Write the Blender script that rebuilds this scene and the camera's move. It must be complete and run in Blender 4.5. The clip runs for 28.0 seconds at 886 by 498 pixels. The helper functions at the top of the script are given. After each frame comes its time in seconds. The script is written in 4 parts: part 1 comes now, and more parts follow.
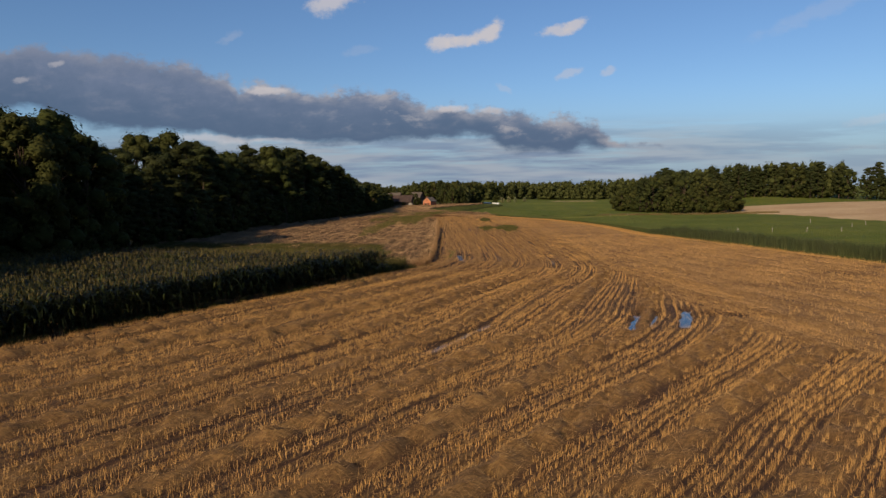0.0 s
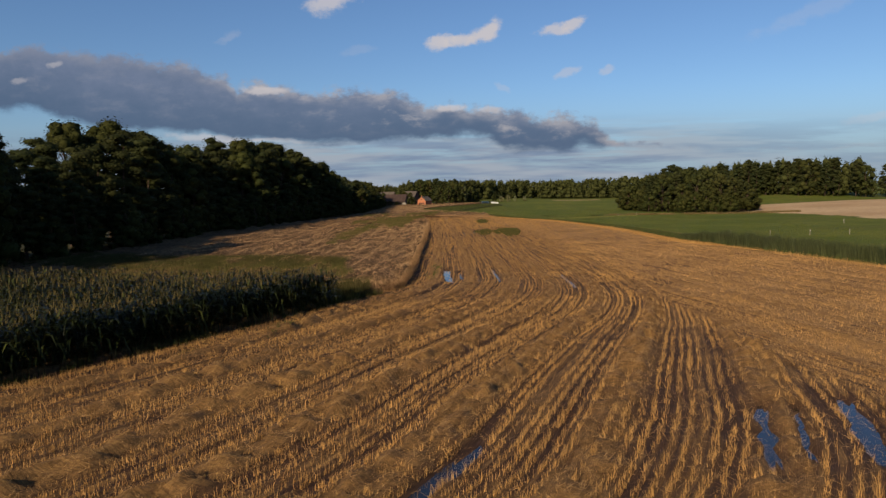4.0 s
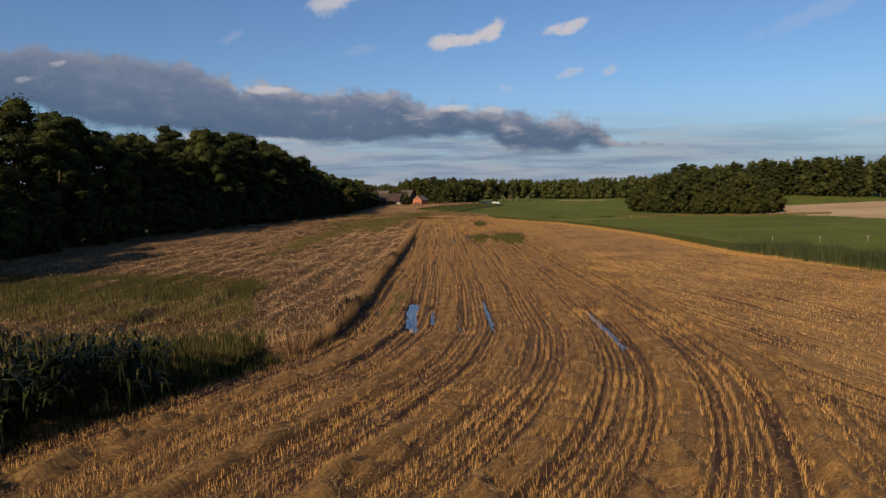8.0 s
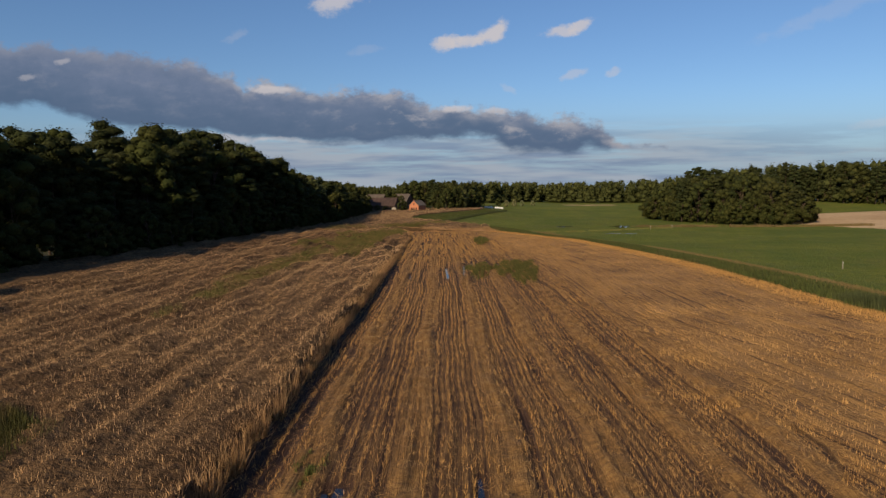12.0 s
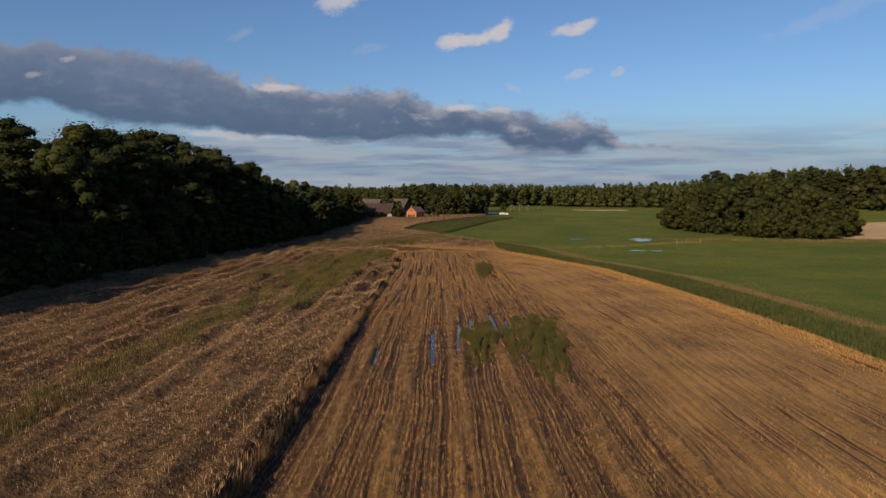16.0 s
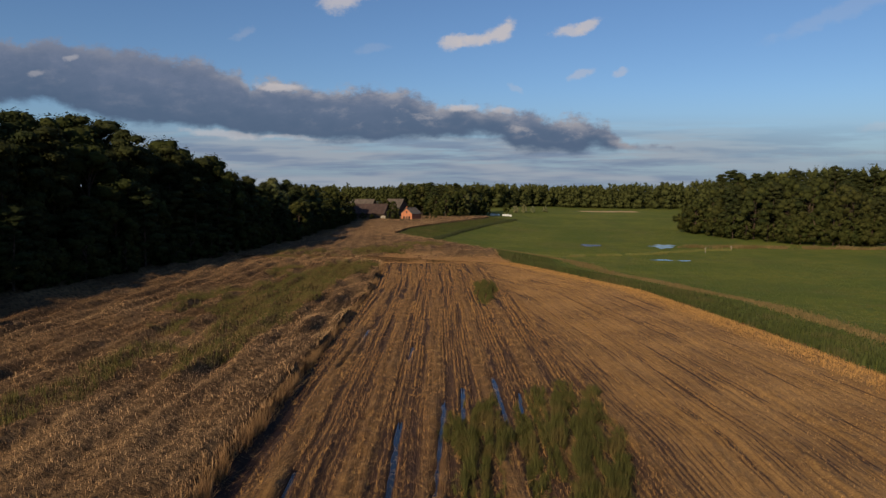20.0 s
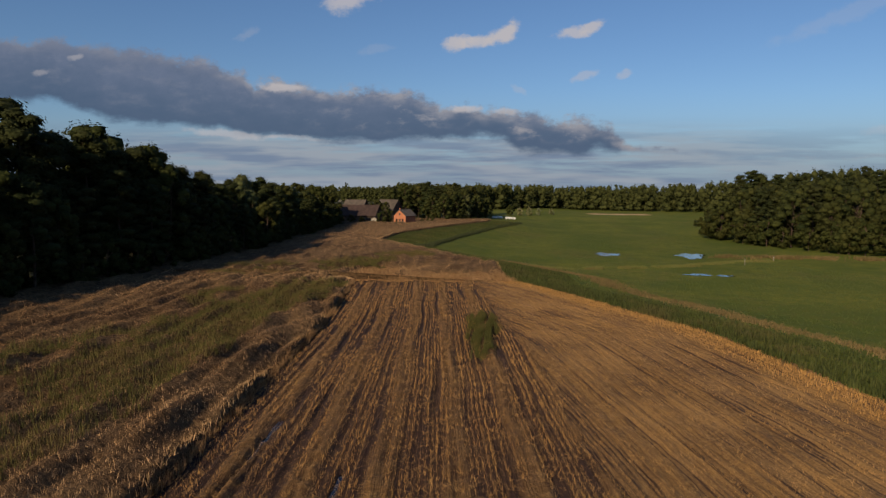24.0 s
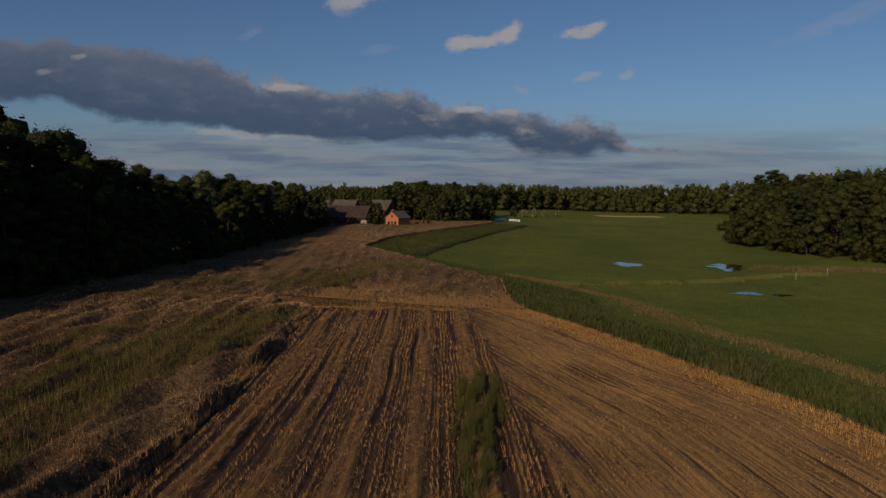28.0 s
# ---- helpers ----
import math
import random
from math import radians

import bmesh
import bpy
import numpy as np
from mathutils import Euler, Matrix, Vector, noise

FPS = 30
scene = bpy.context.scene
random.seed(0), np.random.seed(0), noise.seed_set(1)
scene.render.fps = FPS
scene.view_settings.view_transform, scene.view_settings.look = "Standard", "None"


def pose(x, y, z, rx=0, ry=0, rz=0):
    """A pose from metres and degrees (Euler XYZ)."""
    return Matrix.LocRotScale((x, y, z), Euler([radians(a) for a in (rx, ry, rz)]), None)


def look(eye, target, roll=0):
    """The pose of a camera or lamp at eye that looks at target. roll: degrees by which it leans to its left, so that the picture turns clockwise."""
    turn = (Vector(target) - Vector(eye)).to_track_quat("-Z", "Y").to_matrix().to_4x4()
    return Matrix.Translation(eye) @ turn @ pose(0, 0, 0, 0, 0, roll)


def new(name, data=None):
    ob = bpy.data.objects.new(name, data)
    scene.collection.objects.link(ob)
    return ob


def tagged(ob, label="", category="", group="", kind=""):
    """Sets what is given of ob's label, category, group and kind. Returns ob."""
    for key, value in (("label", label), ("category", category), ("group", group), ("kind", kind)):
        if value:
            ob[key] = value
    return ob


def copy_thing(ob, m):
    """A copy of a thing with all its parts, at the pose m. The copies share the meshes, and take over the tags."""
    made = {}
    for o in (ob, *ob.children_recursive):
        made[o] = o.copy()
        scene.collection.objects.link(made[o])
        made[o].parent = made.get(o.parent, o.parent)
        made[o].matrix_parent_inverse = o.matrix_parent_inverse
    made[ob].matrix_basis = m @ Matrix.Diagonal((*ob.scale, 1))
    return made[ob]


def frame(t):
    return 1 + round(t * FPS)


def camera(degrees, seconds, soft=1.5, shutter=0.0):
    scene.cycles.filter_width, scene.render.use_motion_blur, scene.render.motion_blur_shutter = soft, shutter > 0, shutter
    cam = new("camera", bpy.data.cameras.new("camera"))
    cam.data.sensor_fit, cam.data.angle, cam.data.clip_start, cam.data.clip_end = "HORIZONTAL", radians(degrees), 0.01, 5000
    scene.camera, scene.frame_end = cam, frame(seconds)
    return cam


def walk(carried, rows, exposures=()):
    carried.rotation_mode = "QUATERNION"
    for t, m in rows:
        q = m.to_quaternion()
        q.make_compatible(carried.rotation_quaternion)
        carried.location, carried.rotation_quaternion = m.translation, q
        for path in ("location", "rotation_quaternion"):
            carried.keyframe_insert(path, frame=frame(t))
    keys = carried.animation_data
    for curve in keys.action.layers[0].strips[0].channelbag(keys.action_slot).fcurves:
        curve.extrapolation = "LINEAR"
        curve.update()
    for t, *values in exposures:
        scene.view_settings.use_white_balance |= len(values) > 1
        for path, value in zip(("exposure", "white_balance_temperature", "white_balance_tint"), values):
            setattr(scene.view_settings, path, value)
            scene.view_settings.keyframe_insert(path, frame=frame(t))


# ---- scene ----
PATH = [
    (0, (-0.105, -0.441, 7.302), (-0.206, 1.548, 7.126), -0.9),
    (1, (-0.06, 3.704, 7.251), (-0.158, 5.693, 7.073), -1.1),
    (2, (0.036, 8.2, 7.174), (-0.062, 10.19, 6.996), -1.1),
    (3, (0.201, 13.017, 7.081), (0.103, 15.007, 6.903), -1.1),
    (6, (1.229, 27.094, 6.854), (1.127, 29.083, 6.676), -1.1),
    (7, (1.489, 32.311, 6.691), (1.386, 34.3, 6.513), -0.9),
    (8, (1.666, 37.664, 6.513), (1.561, 39.653, 6.335), -0.9),
    (9, (1.771, 42.899, 6.536), (1.665, 44.888, 6.359), -0.8),
    (10, (1.872, 48.153, 6.758), (1.763, 50.142, 6.583), -0.9),
    (11, (1.977, 53.387, 7.256), (1.866, 55.376, 7.081), -0.8),
    (12, (1.943, 58.867, 8.001), (1.832, 60.856, 7.825), -0.5),
    (15, (2.068, 75.289, 10.38), (1.951, 77.278, 10.201), -0.2),
    (16, (2.091, 80.204, 10.315), (1.969, 82.192, 10.136), -0.2),
    (17, (2.04, 85.016, 10.282), (1.918, 87.004, 10.103), -0.2),
    (18, (2.024, 89.705, 10.305), (1.902, 91.694, 10.126), 0.0),
    (19, (2.026, 94.421, 10.296), (1.902, 96.409, 10.116), 0.1),
    (20, (2.129, 99.511, 10.197), (2.002, 101.499, 10.018), -0.0),
    (21, (2.153, 104.805, 10.226), (2.026, 106.793, 10.048), 0.2),
    (24, (2.53, 120.251, 9.911), (2.395, 122.239, 9.735), 0.3),
    (25, (2.532, 125.103, 9.797), (2.396, 127.09, 9.622), 0.3),
    (26, (2.605, 129.816, 9.762), (2.465, 131.804, 9.589), 0.4),
    (27, (2.677, 134.62, 9.72), (2.536, 136.607, 9.546), 0.4),
    (28, (2.594, 139.2, 9.729), (2.453, 141.187, 9.554), 0.5),
]
cam = camera(68.0, 28.0, soft=1.4)
walk(cam, [(t, look(eye, to, roll)) for t, eye, to, roll in PATH], exposures=[(0.0, 0.42), (10.0, 0.42), (20.0, 0.29), (24.0, 0.20), (26.6, 0.20), (28.0, -0.46)])

# ---- light ----
SUN_EL, SUN_AZ = radians(24), radians(28)      # low evening sun, behind and to the left of the flight
sun_from = Vector((-math.sin(SUN_AZ) * math.cos(SUN_EL), -math.cos(SUN_AZ) * math.cos(SUN_EL), math.sin(SUN_EL)))
sun = new("sun", bpy.data.lights.new("sun", "SUN"))
sun.data.energy, sun.data.angle, sun.data.color = 4.7, radians(0.6), (1.0, 0.79, 0.53)
sun.matrix_world = look(sun_from * 300, (0, 0, 0))


class Nodes:
    """Short calls for shader nodes."""

    def __init__(self, tree):
        self.t = tree
        tree.nodes.clear()

    def n(self, kind, inputs=(), **props):
        node = self.t.nodes.new(kind)
        for k, v in props.items():
            setattr(node, k, v)
        for k, v in dict(inputs).items():
            self.put(node.inputs[k], v)
        return node

    def put(self, socket, v):
        if hasattr(v, "is_output"):
            self.t.links.new(v, socket)
        else:
            socket.default_value = v

    def m(self, op, a, b=0.0, c=0.0, clamp=False):
        node = self.n("ShaderNodeMath", {0: a, 1: b, 2: c}, operation=op)
        node.use_clamp = clamp
        return node.outputs[0]

    def ramp(self, v, a, b, lo=0.0, hi=1.0, smooth=True):
        node = self.n("ShaderNodeMapRange", {0: v, 1: a, 2: b, 3: lo, 4: hi})
        node.interpolation_type = "SMOOTHSTEP" if smooth else "LINEAR"
        return node.outputs[0]

    def mix(self, f, a, b, blend="MIX"):
        node = self.n("ShaderNodeMix", data_type="RGBA", blend_type=blend)
        self.put(node.inputs[0], f)
        self.put(node.inputs[6], a)
        self.put(node.inputs[7], b)
        return node.outputs[2]

    def noise(self, vec, scale, detail=3.0, rough=0.55, out=0, dist=0.0):
        return self.n("ShaderNodeTexNoise", {"Vector": vec, "Scale": scale, "Detail": detail, "Roughness": rough,
                                             "Distortion": dist}).outputs[out]

    def xyz(self, x, y, z=0.0):
        return self.n("ShaderNodeCombineXYZ", {0: x, 1: y, 2: z}).outputs[0]


def rgb(*c):
    return (*c, 1.0)


# ---- sky: clear evening blue, one grey bank of cloud, small white ones and thin streaks low down ----
world = bpy.data.worlds.new("sky")
scene.world = world
world.use_nodes = True
N = Nodes(world.node_tree)
sky = N.n("ShaderNodeTexSky", sky_type="NISHITA", sun_disc=False, sun_elevation=SUN_EL, sun_rotation=math.pi + SUN_AZ,
          air_density=1.0, dust_density=0.6, ozone_density=2.0)
way = N.n("ShaderNodeTexCoord").outputs["Generated"]
sep = N.n("ShaderNodeSeparateXYZ", {0: way}).outputs
ahead = N.m("MAXIMUM", N.m("ABSOLUTE", sep[1]), 0.08)
u0, v0 = N.m("DIVIDE", sep[0], ahead), N.m("DIVIDE", sep[2], ahead)
uv = N.xyz(u0, v0)
warp = N.n("ShaderNodeSeparateXYZ", {0: N.noise(N.xyz(u0, N.m("MULTIPLY", v0, 1.6)), 14.0, 5.0, 0.6, 1)}).outputs
u = N.m("ADD", u0, N.m("MULTIPLY", N.m("SUBTRACT", warp[0], 0.5), 0.045))
v = N.m("ADD", v0, N.m("MULTIPLY", N.m("SUBTRACT", warp[1], 0.5), 0.022))


def along(x, pts):
    """A line of straight pieces."""
    total = pts[0][1]
    for (a, fa), (b, fb) in zip(pts, pts[1:]):
        total = N.m("ADD", total, N.ramp(x, a, b, 0.0, fb - fa, smooth=False))
    return total


wisps = N.noise(N.xyz(u0, N.m("MULTIPLY", v0, 1.3)), 48.0, 5.0, 0.65)


def cloud(cx, cy, rx, ry, tilt=0.0, soft=0.55):
    """How much of a small cloud covers this way: an oval with a ragged edge."""
    c, s = math.cos(tilt), math.sin(tilt)
    du, dv = N.m("SUBTRACT", u, cx), N.m("SUBTRACT", v, cy)
    a = N.m("DIVIDE", N.m("ADD", N.m("MULTIPLY", du, c), N.m("MULTIPLY", dv, s)), rx)
    b = N.m("DIVIDE", N.m("SUBTRACT", N.m("MULTIPLY", dv, c), N.m("MULTIPLY", du, s)), ry)
    r = N.m("ADD", N.m("SQRT", N.m("ADD", N.m("MULTIPLY", a, a), N.m("MULTIPLY", b, b))), N.m("MULTIPLY", N.m("SUBTRACT", wisps, 0.5), 1.5))
    return N.ramp(r, 1.0 + soft * 0.5, 1.0 - soft)


top = along(u, [(-1.2, 0.29), (-0.735, 0.236), (-0.636, 0.228), (-0.556, 0.218), (-0.486, 0.207), (-0.425, 0.196), (-0.377, 0.182), (-0.360, 0.164), (-0.329, 0.169), (-0.277, 0.166),
                (-0.256, 0.154), (-0.208, 0.152), (-0.165, 0.157), (-0.118, 0.154), (-0.089, 0.139), (-0.072, 0.130), (-0.038, 0.133), (-0.012, 0.123), (0.021, 0.127), (0.047, 0.119),
                (0.097, 0.114), (0.147, 0.107), (0.180, 0.096), (0.192, 0.079), (0.226, 0.061), (0.30, 0.050)])
low = along(u, [(-1.2, 0.16), (-0.742, 0.136), (-0.687, 0.139), (-0.643, 0.123), (-0.590, 0.107), (-0.510, 0.099), (-0.447, 0.093), (-0.350, 0.085), (-0.280, 0.077), (-0.211, 0.072),
                (-0.167, 0.070), (-0.116, 0.076), (-0.073, 0.077), (-0.013, 0.081), (0.021, 0.075), (0.046, 0.057), (0.122, 0.054), (0.164, 0.060), (0.226, 0.056)])
over, below = N.m("SUBTRACT", top, v), N.m("SUBTRACT", v, low)
fine = N.noise(N.xyz(u0, N.m("MULTIPLY", v0, 1.4)), 26.0, 8.0, 0.68)
puffs = N.noise(N.xyz(N.m("ADD", u0, 3.6), N.m("MULTIPLY", v0, 2.0)), 20.0, 7.0, 0.62)
depth = N.m("MINIMUM", N.m("ADD", over, N.m("MULTIPLY", N.m("SUBTRACT", fine, 0.5), 0.060)), N.m("ADD", below, N.m("MULTIPLY", N.m("SUBTRACT", puffs, 0.5), 0.030)))
bank = N.ramp(depth, -0.006, 0.012)
# pale, sunlit upper billows and a darker, bluer underside
rim = N.m("MULTIPLY", N.ramp(over, 0.030, 0.002), N.ramp(u, -0.50, -0.30, 0.22, 0.85))
lit = N.m("MULTIPLY", rim, N.ramp(puffs, 0.38, 0.60))
lit = N.m("MAXIMUM", lit, N.m("MULTIPLY", N.m("MULTIPLY", N.ramp(puffs, 0.50, 0.68), N.ramp(below, 0.012, 0.035)), N.ramp(u, -0.34, 0.02, 0.10, 0.80)))
under = N.ramp(N.m("ADD", below, N.m("MULTIPLY", N.m("SUBTRACT", puffs, 0.5), 0.06)), 0.0, 0.085)
grey = N.mix(N.m("MULTIPLY", under, N.ramp(fine, 0.2, 0.75, 0.45, 1.0)), rgb(0.086, 0.132, 0.218), rgb(0.165, 0.203, 0.300))
grey = N.mix(N.ramp(over, 0.028, 0.004, 0.0, 0.55), grey, rgb(0.24, 0.262, 0.340))
bank_colour = N.mix(lit, grey, rgb(0.42, 0.400, 0.42))
streak = N.noise(N.xyz(N.m("MULTIPLY", u0, 1.0), N.m("MULTIPLY", v0, 13.0)), 4.0, 5.0, 0.62)
streaks = N.m("MULTIPLY", N.ramp(streak, 0.34, 0.55), N.m("MULTIPLY", N.ramp(v0, 0.115, 0.055), N.ramp(u0, 0.55, 0.15, 0.45, 0.97)))
sky_light = N.n("ShaderNodeVectorMath", {0: sky.outputs[0], 1: (0.066, 0.082, 0.104)}, operation="MULTIPLY").outputs[0]
sky_light = N.mix(N.ramp(v0, 0.16, 0.0, 0.0, 0.75), sky_light, rgb(0.250, 0.335, 0.465))
colour = N.mix(streaks, sky_light, N.mix(N.ramp(N.noise(N.xyz(u0, N.m("MULTIPLY", v0, 9.0)), 5.0, 3.0), 0.4, 0.6), rgb(0.205, 0.270, 0.385), rgb(0.36, 0.405, 0.47)))
colour = N.mix(N.m("MULTIPLY", bank, 0.96), colour, bank_colour)
white = rgb(0.60, 0.56, 0.57)
for cx, cy, rx, ry, tilt, much in ((-0.046, 0.219, 0.028, 0.010, 0.15, 0.85), (-0.016, 0.220, 0.030, 0.010, 0.05, 0.85), (0.018, 0.231, 0.030, 0.012, 0.45, 0.9), (0.122, 0.234, 0.026, 0.008, 0.2, 0.75), (0.150, 0.241, 0.022, 0.008, 0.5, 0.8),
                                   (-0.208, 0.283, 0.038, 0.016, 0.25, 0.75), (0.140, 0.171, 0.020, 0.006, 0.5, 0.40), (0.194, 0.175, 0.013, 0.005, 0.3, 0.40), (0.043, 0.149, 0.012, 0.005, -0.4, 0.22),
                                   (-0.370, 0.236, 0.022, 0.007, 0.5, 0.16), (-0.172, 0.212, 0.026, 0.006, 0.1, 0.12), (-0.40, 0.086, 0.075, 0.0065, -0.06, 0.55), (-0.30, 0.080, 0.05, 0.004, -0.05, 0.35),
                                   (-0.312, 0.159, 0.036, 0.007, -0.05, 0.75), (-0.036, 0.124, 0.022, 0.007, 0.0, 0.75), (0.023, 0.120, 0.020, 0.005, 0.0, 0.5),
                                   (-0.640, 0.203, 0.013, 0.006, 0.2, 0.4), (-0.701, 0.181, 0.014, 0.005, 0.1, 0.35),
                                   (0.52, 0.258, 0.12, 0.012, 0.35, 0.14), (0.585, 0.094, 0.05, 0.007, 0.15, 0.22)):
    colour = N.mix(N.m("MULTIPLY", cloud(cx, cy, rx, ry, tilt), much), colour, white)
back = N.n("ShaderNodeBackground", {"Color": colour, "Strength": 0.73})
N.t.links.new(back.outputs[0], N.n("ShaderNodeOutputWorld").inputs[0])


# ---- materials ----
def material(name, build, rough=0.9, spec=0.2, bump=0.0, translucent=0.0):
    """A surface; build(nodes) gives its colour and, where bump is set, its relief."""
    mat = bpy.data.materials.new(name)
    mat.use_nodes = True
    k = Nodes(mat.node_tree)
    made = build(k)
    col, relief = made if isinstance(made, tuple) and len(made) == 2 else (made, None)
    b = k.n("ShaderNodeBsdfPrincipled", {"Base Color": col, "Roughness": rough, "Specular IOR Level": spec})
    if relief is not None and bump:
        b.inputs["Normal"].default_value = (0, 0, 0)
        k.t.links.new(k.n("ShaderNodeBump", {"Height": relief, "Strength": 1.0, "Distance": bump}).outputs[0], b.inputs["Normal"])
    surface = b.outputs[0]
    if translucent:
        tr = k.n("ShaderNodeBsdfTranslucent", {"Color": col})
        surface = k.n("ShaderNodeMixShader", {0: translucent, 1: surface, 2: tr.outputs[0]}).outputs[0]
    k.t.links.new(surface, k.n("ShaderNodeOutputMaterial").inputs[0])
    return mat


def place(k):
    return k.n("ShaderNodeNewGeometry").outputs["Position"]


def island(k):
    return k.n("ShaderNodeNewGeometry").outputs["Random Per Island"]


def blades(c1, c2, c3, patch=0.25):
    """Colours of many small stalks or leaves: by stalk, and by broad patches of the ground."""
    def build(k):
        c = k.mix(island(k), rgb(*c1), rgb(*c2))
        f = k.ramp(k.noise(place(k), patch, 3.0, 0.6), 0.48, 0.66)
        return k.mix(k.m("MULTIPLY", f, 0.75), c, rgb(*c3))
    return build


def leaves(c1, c2):
    def build(k):
        r = k.n("ShaderNodeObjectInfo").outputs["Random"]
        c = k.mix(island(k), rgb(*c1), rgb(*c2))
        return k.mix(k.ramp(r, 0.0, 1.0, 0.0, 0.6), c, k.mix(island(k), rgb(c1[0] * 1.5, c1[1] * 1.15, c1[2] * 0.8), rgb(c2[0] * 1.1, c2[1] * 0.9, c2[2])))
    return build


def stubble_soil(k):
    """Straw, cut rows, wet earth and painted edge shade, drawn along the rows: UV is metres across and along them."""
    uvn = k.n("ShaderNodeUVMap", uv_map="rows").outputs[0]
    s = k.n("ShaderNodeSeparateXYZ", {0: uvn}).outputs
    wet_shade = k.n("ShaderNodeAttribute", attribute_name="wet_shade").outputs["Fac"]
    straw_at = k.n("ShaderNodeAttribute", attribute_name="straw").outputs["Fac"]
    grain = k.noise(k.xyz(s[0], k.m("MULTIPLY", s[1], 0.10)), 5.0, 5.0, 0.68)
    lanes = k.noise(k.xyz(s[0], k.m("MULTIPLY", s[1], 0.025)), 1.6, 3.0, 0.6)
    clods_and_shade = k.noise(uvn, 2.6, 4.0, 0.65)
    lines = k.noise(k.xyz(s[0], k.m("MULTIPLY", s[1], 0.014)), 7.0, 3.0, 0.7)
    fibre = k.noise(k.xyz(k.m("MULTIPLY", s[0], 0.6), s[1]), 16.0, 3.0, 0.7)
    broad = k.noise(place(k), 0.10, 3.0, 0.6)
    pale = k.n("ShaderNodeAttribute", attribute_name="pale").outputs["Fac"]
    straw = k.mix(k.ramp(fibre, 0.3, 0.7), rgb(0.052, 0.026, 0.009), rgb(0.135, 0.073, 0.025))
    straw = k.mix(k.ramp(grain, 0.50, 0.75), straw, rgb(0.26, 0.152, 0.056))
    straw = k.mix(k.m("MULTIPLY", pale, 0.8), straw, k.mix(k.ramp(fibre, 0.3, 0.7), rgb(0.215, 0.116, 0.039), rgb(0.42, 0.240, 0.083)))
    soil = k.mix(k.ramp(clods_and_shade, 0.3, 0.7), rgb(0.020, 0.0095, 0.006), rgb(0.058, 0.027, 0.013))
    cover = k.m("ADD", k.m("ADD", k.m("MULTIPLY", lanes, 0.6), k.m("MULTIPLY", grain, 0.45)), k.m("MULTIPLY", lines, 0.6))
    cover = k.m("ADD", cover, k.m("MULTIPLY", k.m("SUBTRACT", broad, 0.5), 0.5))
    cover = k.m("ADD", cover, k.m("MULTIPLY", pale, 0.16))
    drill = k.m("ABSOLUTE", k.m("SUBTRACT", k.m("FRACT", k.m("DIVIDE", s[0], 0.24)), 0.5))
    cover = k.m("ADD", cover, k.m("MULTIPLY", k.m("SUBTRACT", 0.22, drill), 0.60))
    cover = k.m("SUBTRACT", cover, k.m("MULTIPLY", wet_shade, 0.65))
    c = k.mix(k.ramp(cover, 0.60, 0.84), soil, straw)
    comb = k.noise(k.xyz(k.m("MULTIPLY", s[0], 0.9), k.m("MULTIPLY", s[1], 2.6)), 2.2, 5.0, 0.7, dist=0.6)
    fibre = k.m("ADD", k.m("MULTIPLY", fibre, 0.5), k.m("MULTIPLY", comb, 0.5))
    mat_ = k.mix(k.ramp(fibre, 0.36, 0.64), rgb(0.100, 0.050, 0.015), rgb(0.310, 0.172, 0.054))
    # dark blotches paint shadowed hollows among the lumps of straw
    c = k.mix(k.m("MULTIPLY", straw_at, 0.9), c, k.mix(k.ramp(clods_and_shade, 0.56, 0.74), mat_, rgb(0.075, 0.037, 0.014)))
    # wet earth and the painted edge shade share this dark colour
    c = k.mix(k.m("MULTIPLY", wet_shade, 0.85), c, rgb(0.034, 0.0165, 0.0105))
    return c, k.m("ADD", k.m("ADD", k.m("MULTIPLY", fibre, 0.6), k.m("MULTIPLY", lines, 1.0)), k.m("MULTIPLY", grain, 1.0))


def meadow_colour(k):
    p = place(k)
    a, b = k.noise(p, 0.05, 4.0, 0.6), k.noise(p, 1.3, 4.0, 0.7)
    c = k.mix(k.ramp(a, 0.35, 0.65), rgb(0.072, 0.090, 0.012), rgb(0.146, 0.140, 0.023))
    c = k.mix(k.m("MULTIPLY", k.ramp(k.noise(p, 0.045, 4.0, 0.65), 0.50, 0.68), 0.65), c, rgb(0.125, 0.098, 0.034))
    c = k.mix(k.m("MULTIPLY", k.ramp(k.noise(p, 0.33, 4.0, 0.7), 0.42, 0.70), 0.8), c, rgb(0.048, 0.074, 0.013))
    return k.mix(k.ramp(b, 0.38, 0.68), c, rgb(0.074, 0.097, 0.014)), b


# crop brown, with the shade down among the stalks put into its dark tones
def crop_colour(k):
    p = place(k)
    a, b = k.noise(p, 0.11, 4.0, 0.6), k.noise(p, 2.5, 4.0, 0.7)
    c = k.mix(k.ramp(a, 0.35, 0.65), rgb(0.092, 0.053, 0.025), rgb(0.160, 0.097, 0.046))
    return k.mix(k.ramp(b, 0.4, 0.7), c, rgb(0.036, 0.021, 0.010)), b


def bare_colour(k):
    p = place(k)
    a, b = k.noise(p, 0.03, 3.0, 0.6), k.noise(p, 0.6, 4.0, 0.7)
    c = k.mix(k.ramp(a, 0.35, 0.65), rgb(0.36, 0.24, 0.13), rgb(0.46, 0.33, 0.19))
    return k.mix(k.ramp(b, 0.45, 0.8), c, rgb(0.26, 0.17, 0.085)), b


def floor_colour(k):
    p = place(k)
    return k.mix(k.ramp(k.noise(p, 0.8, 4.0), 0.35, 0.65), rgb(0.03, 0.026, 0.014), rgb(0.055, 0.055, 0.02))


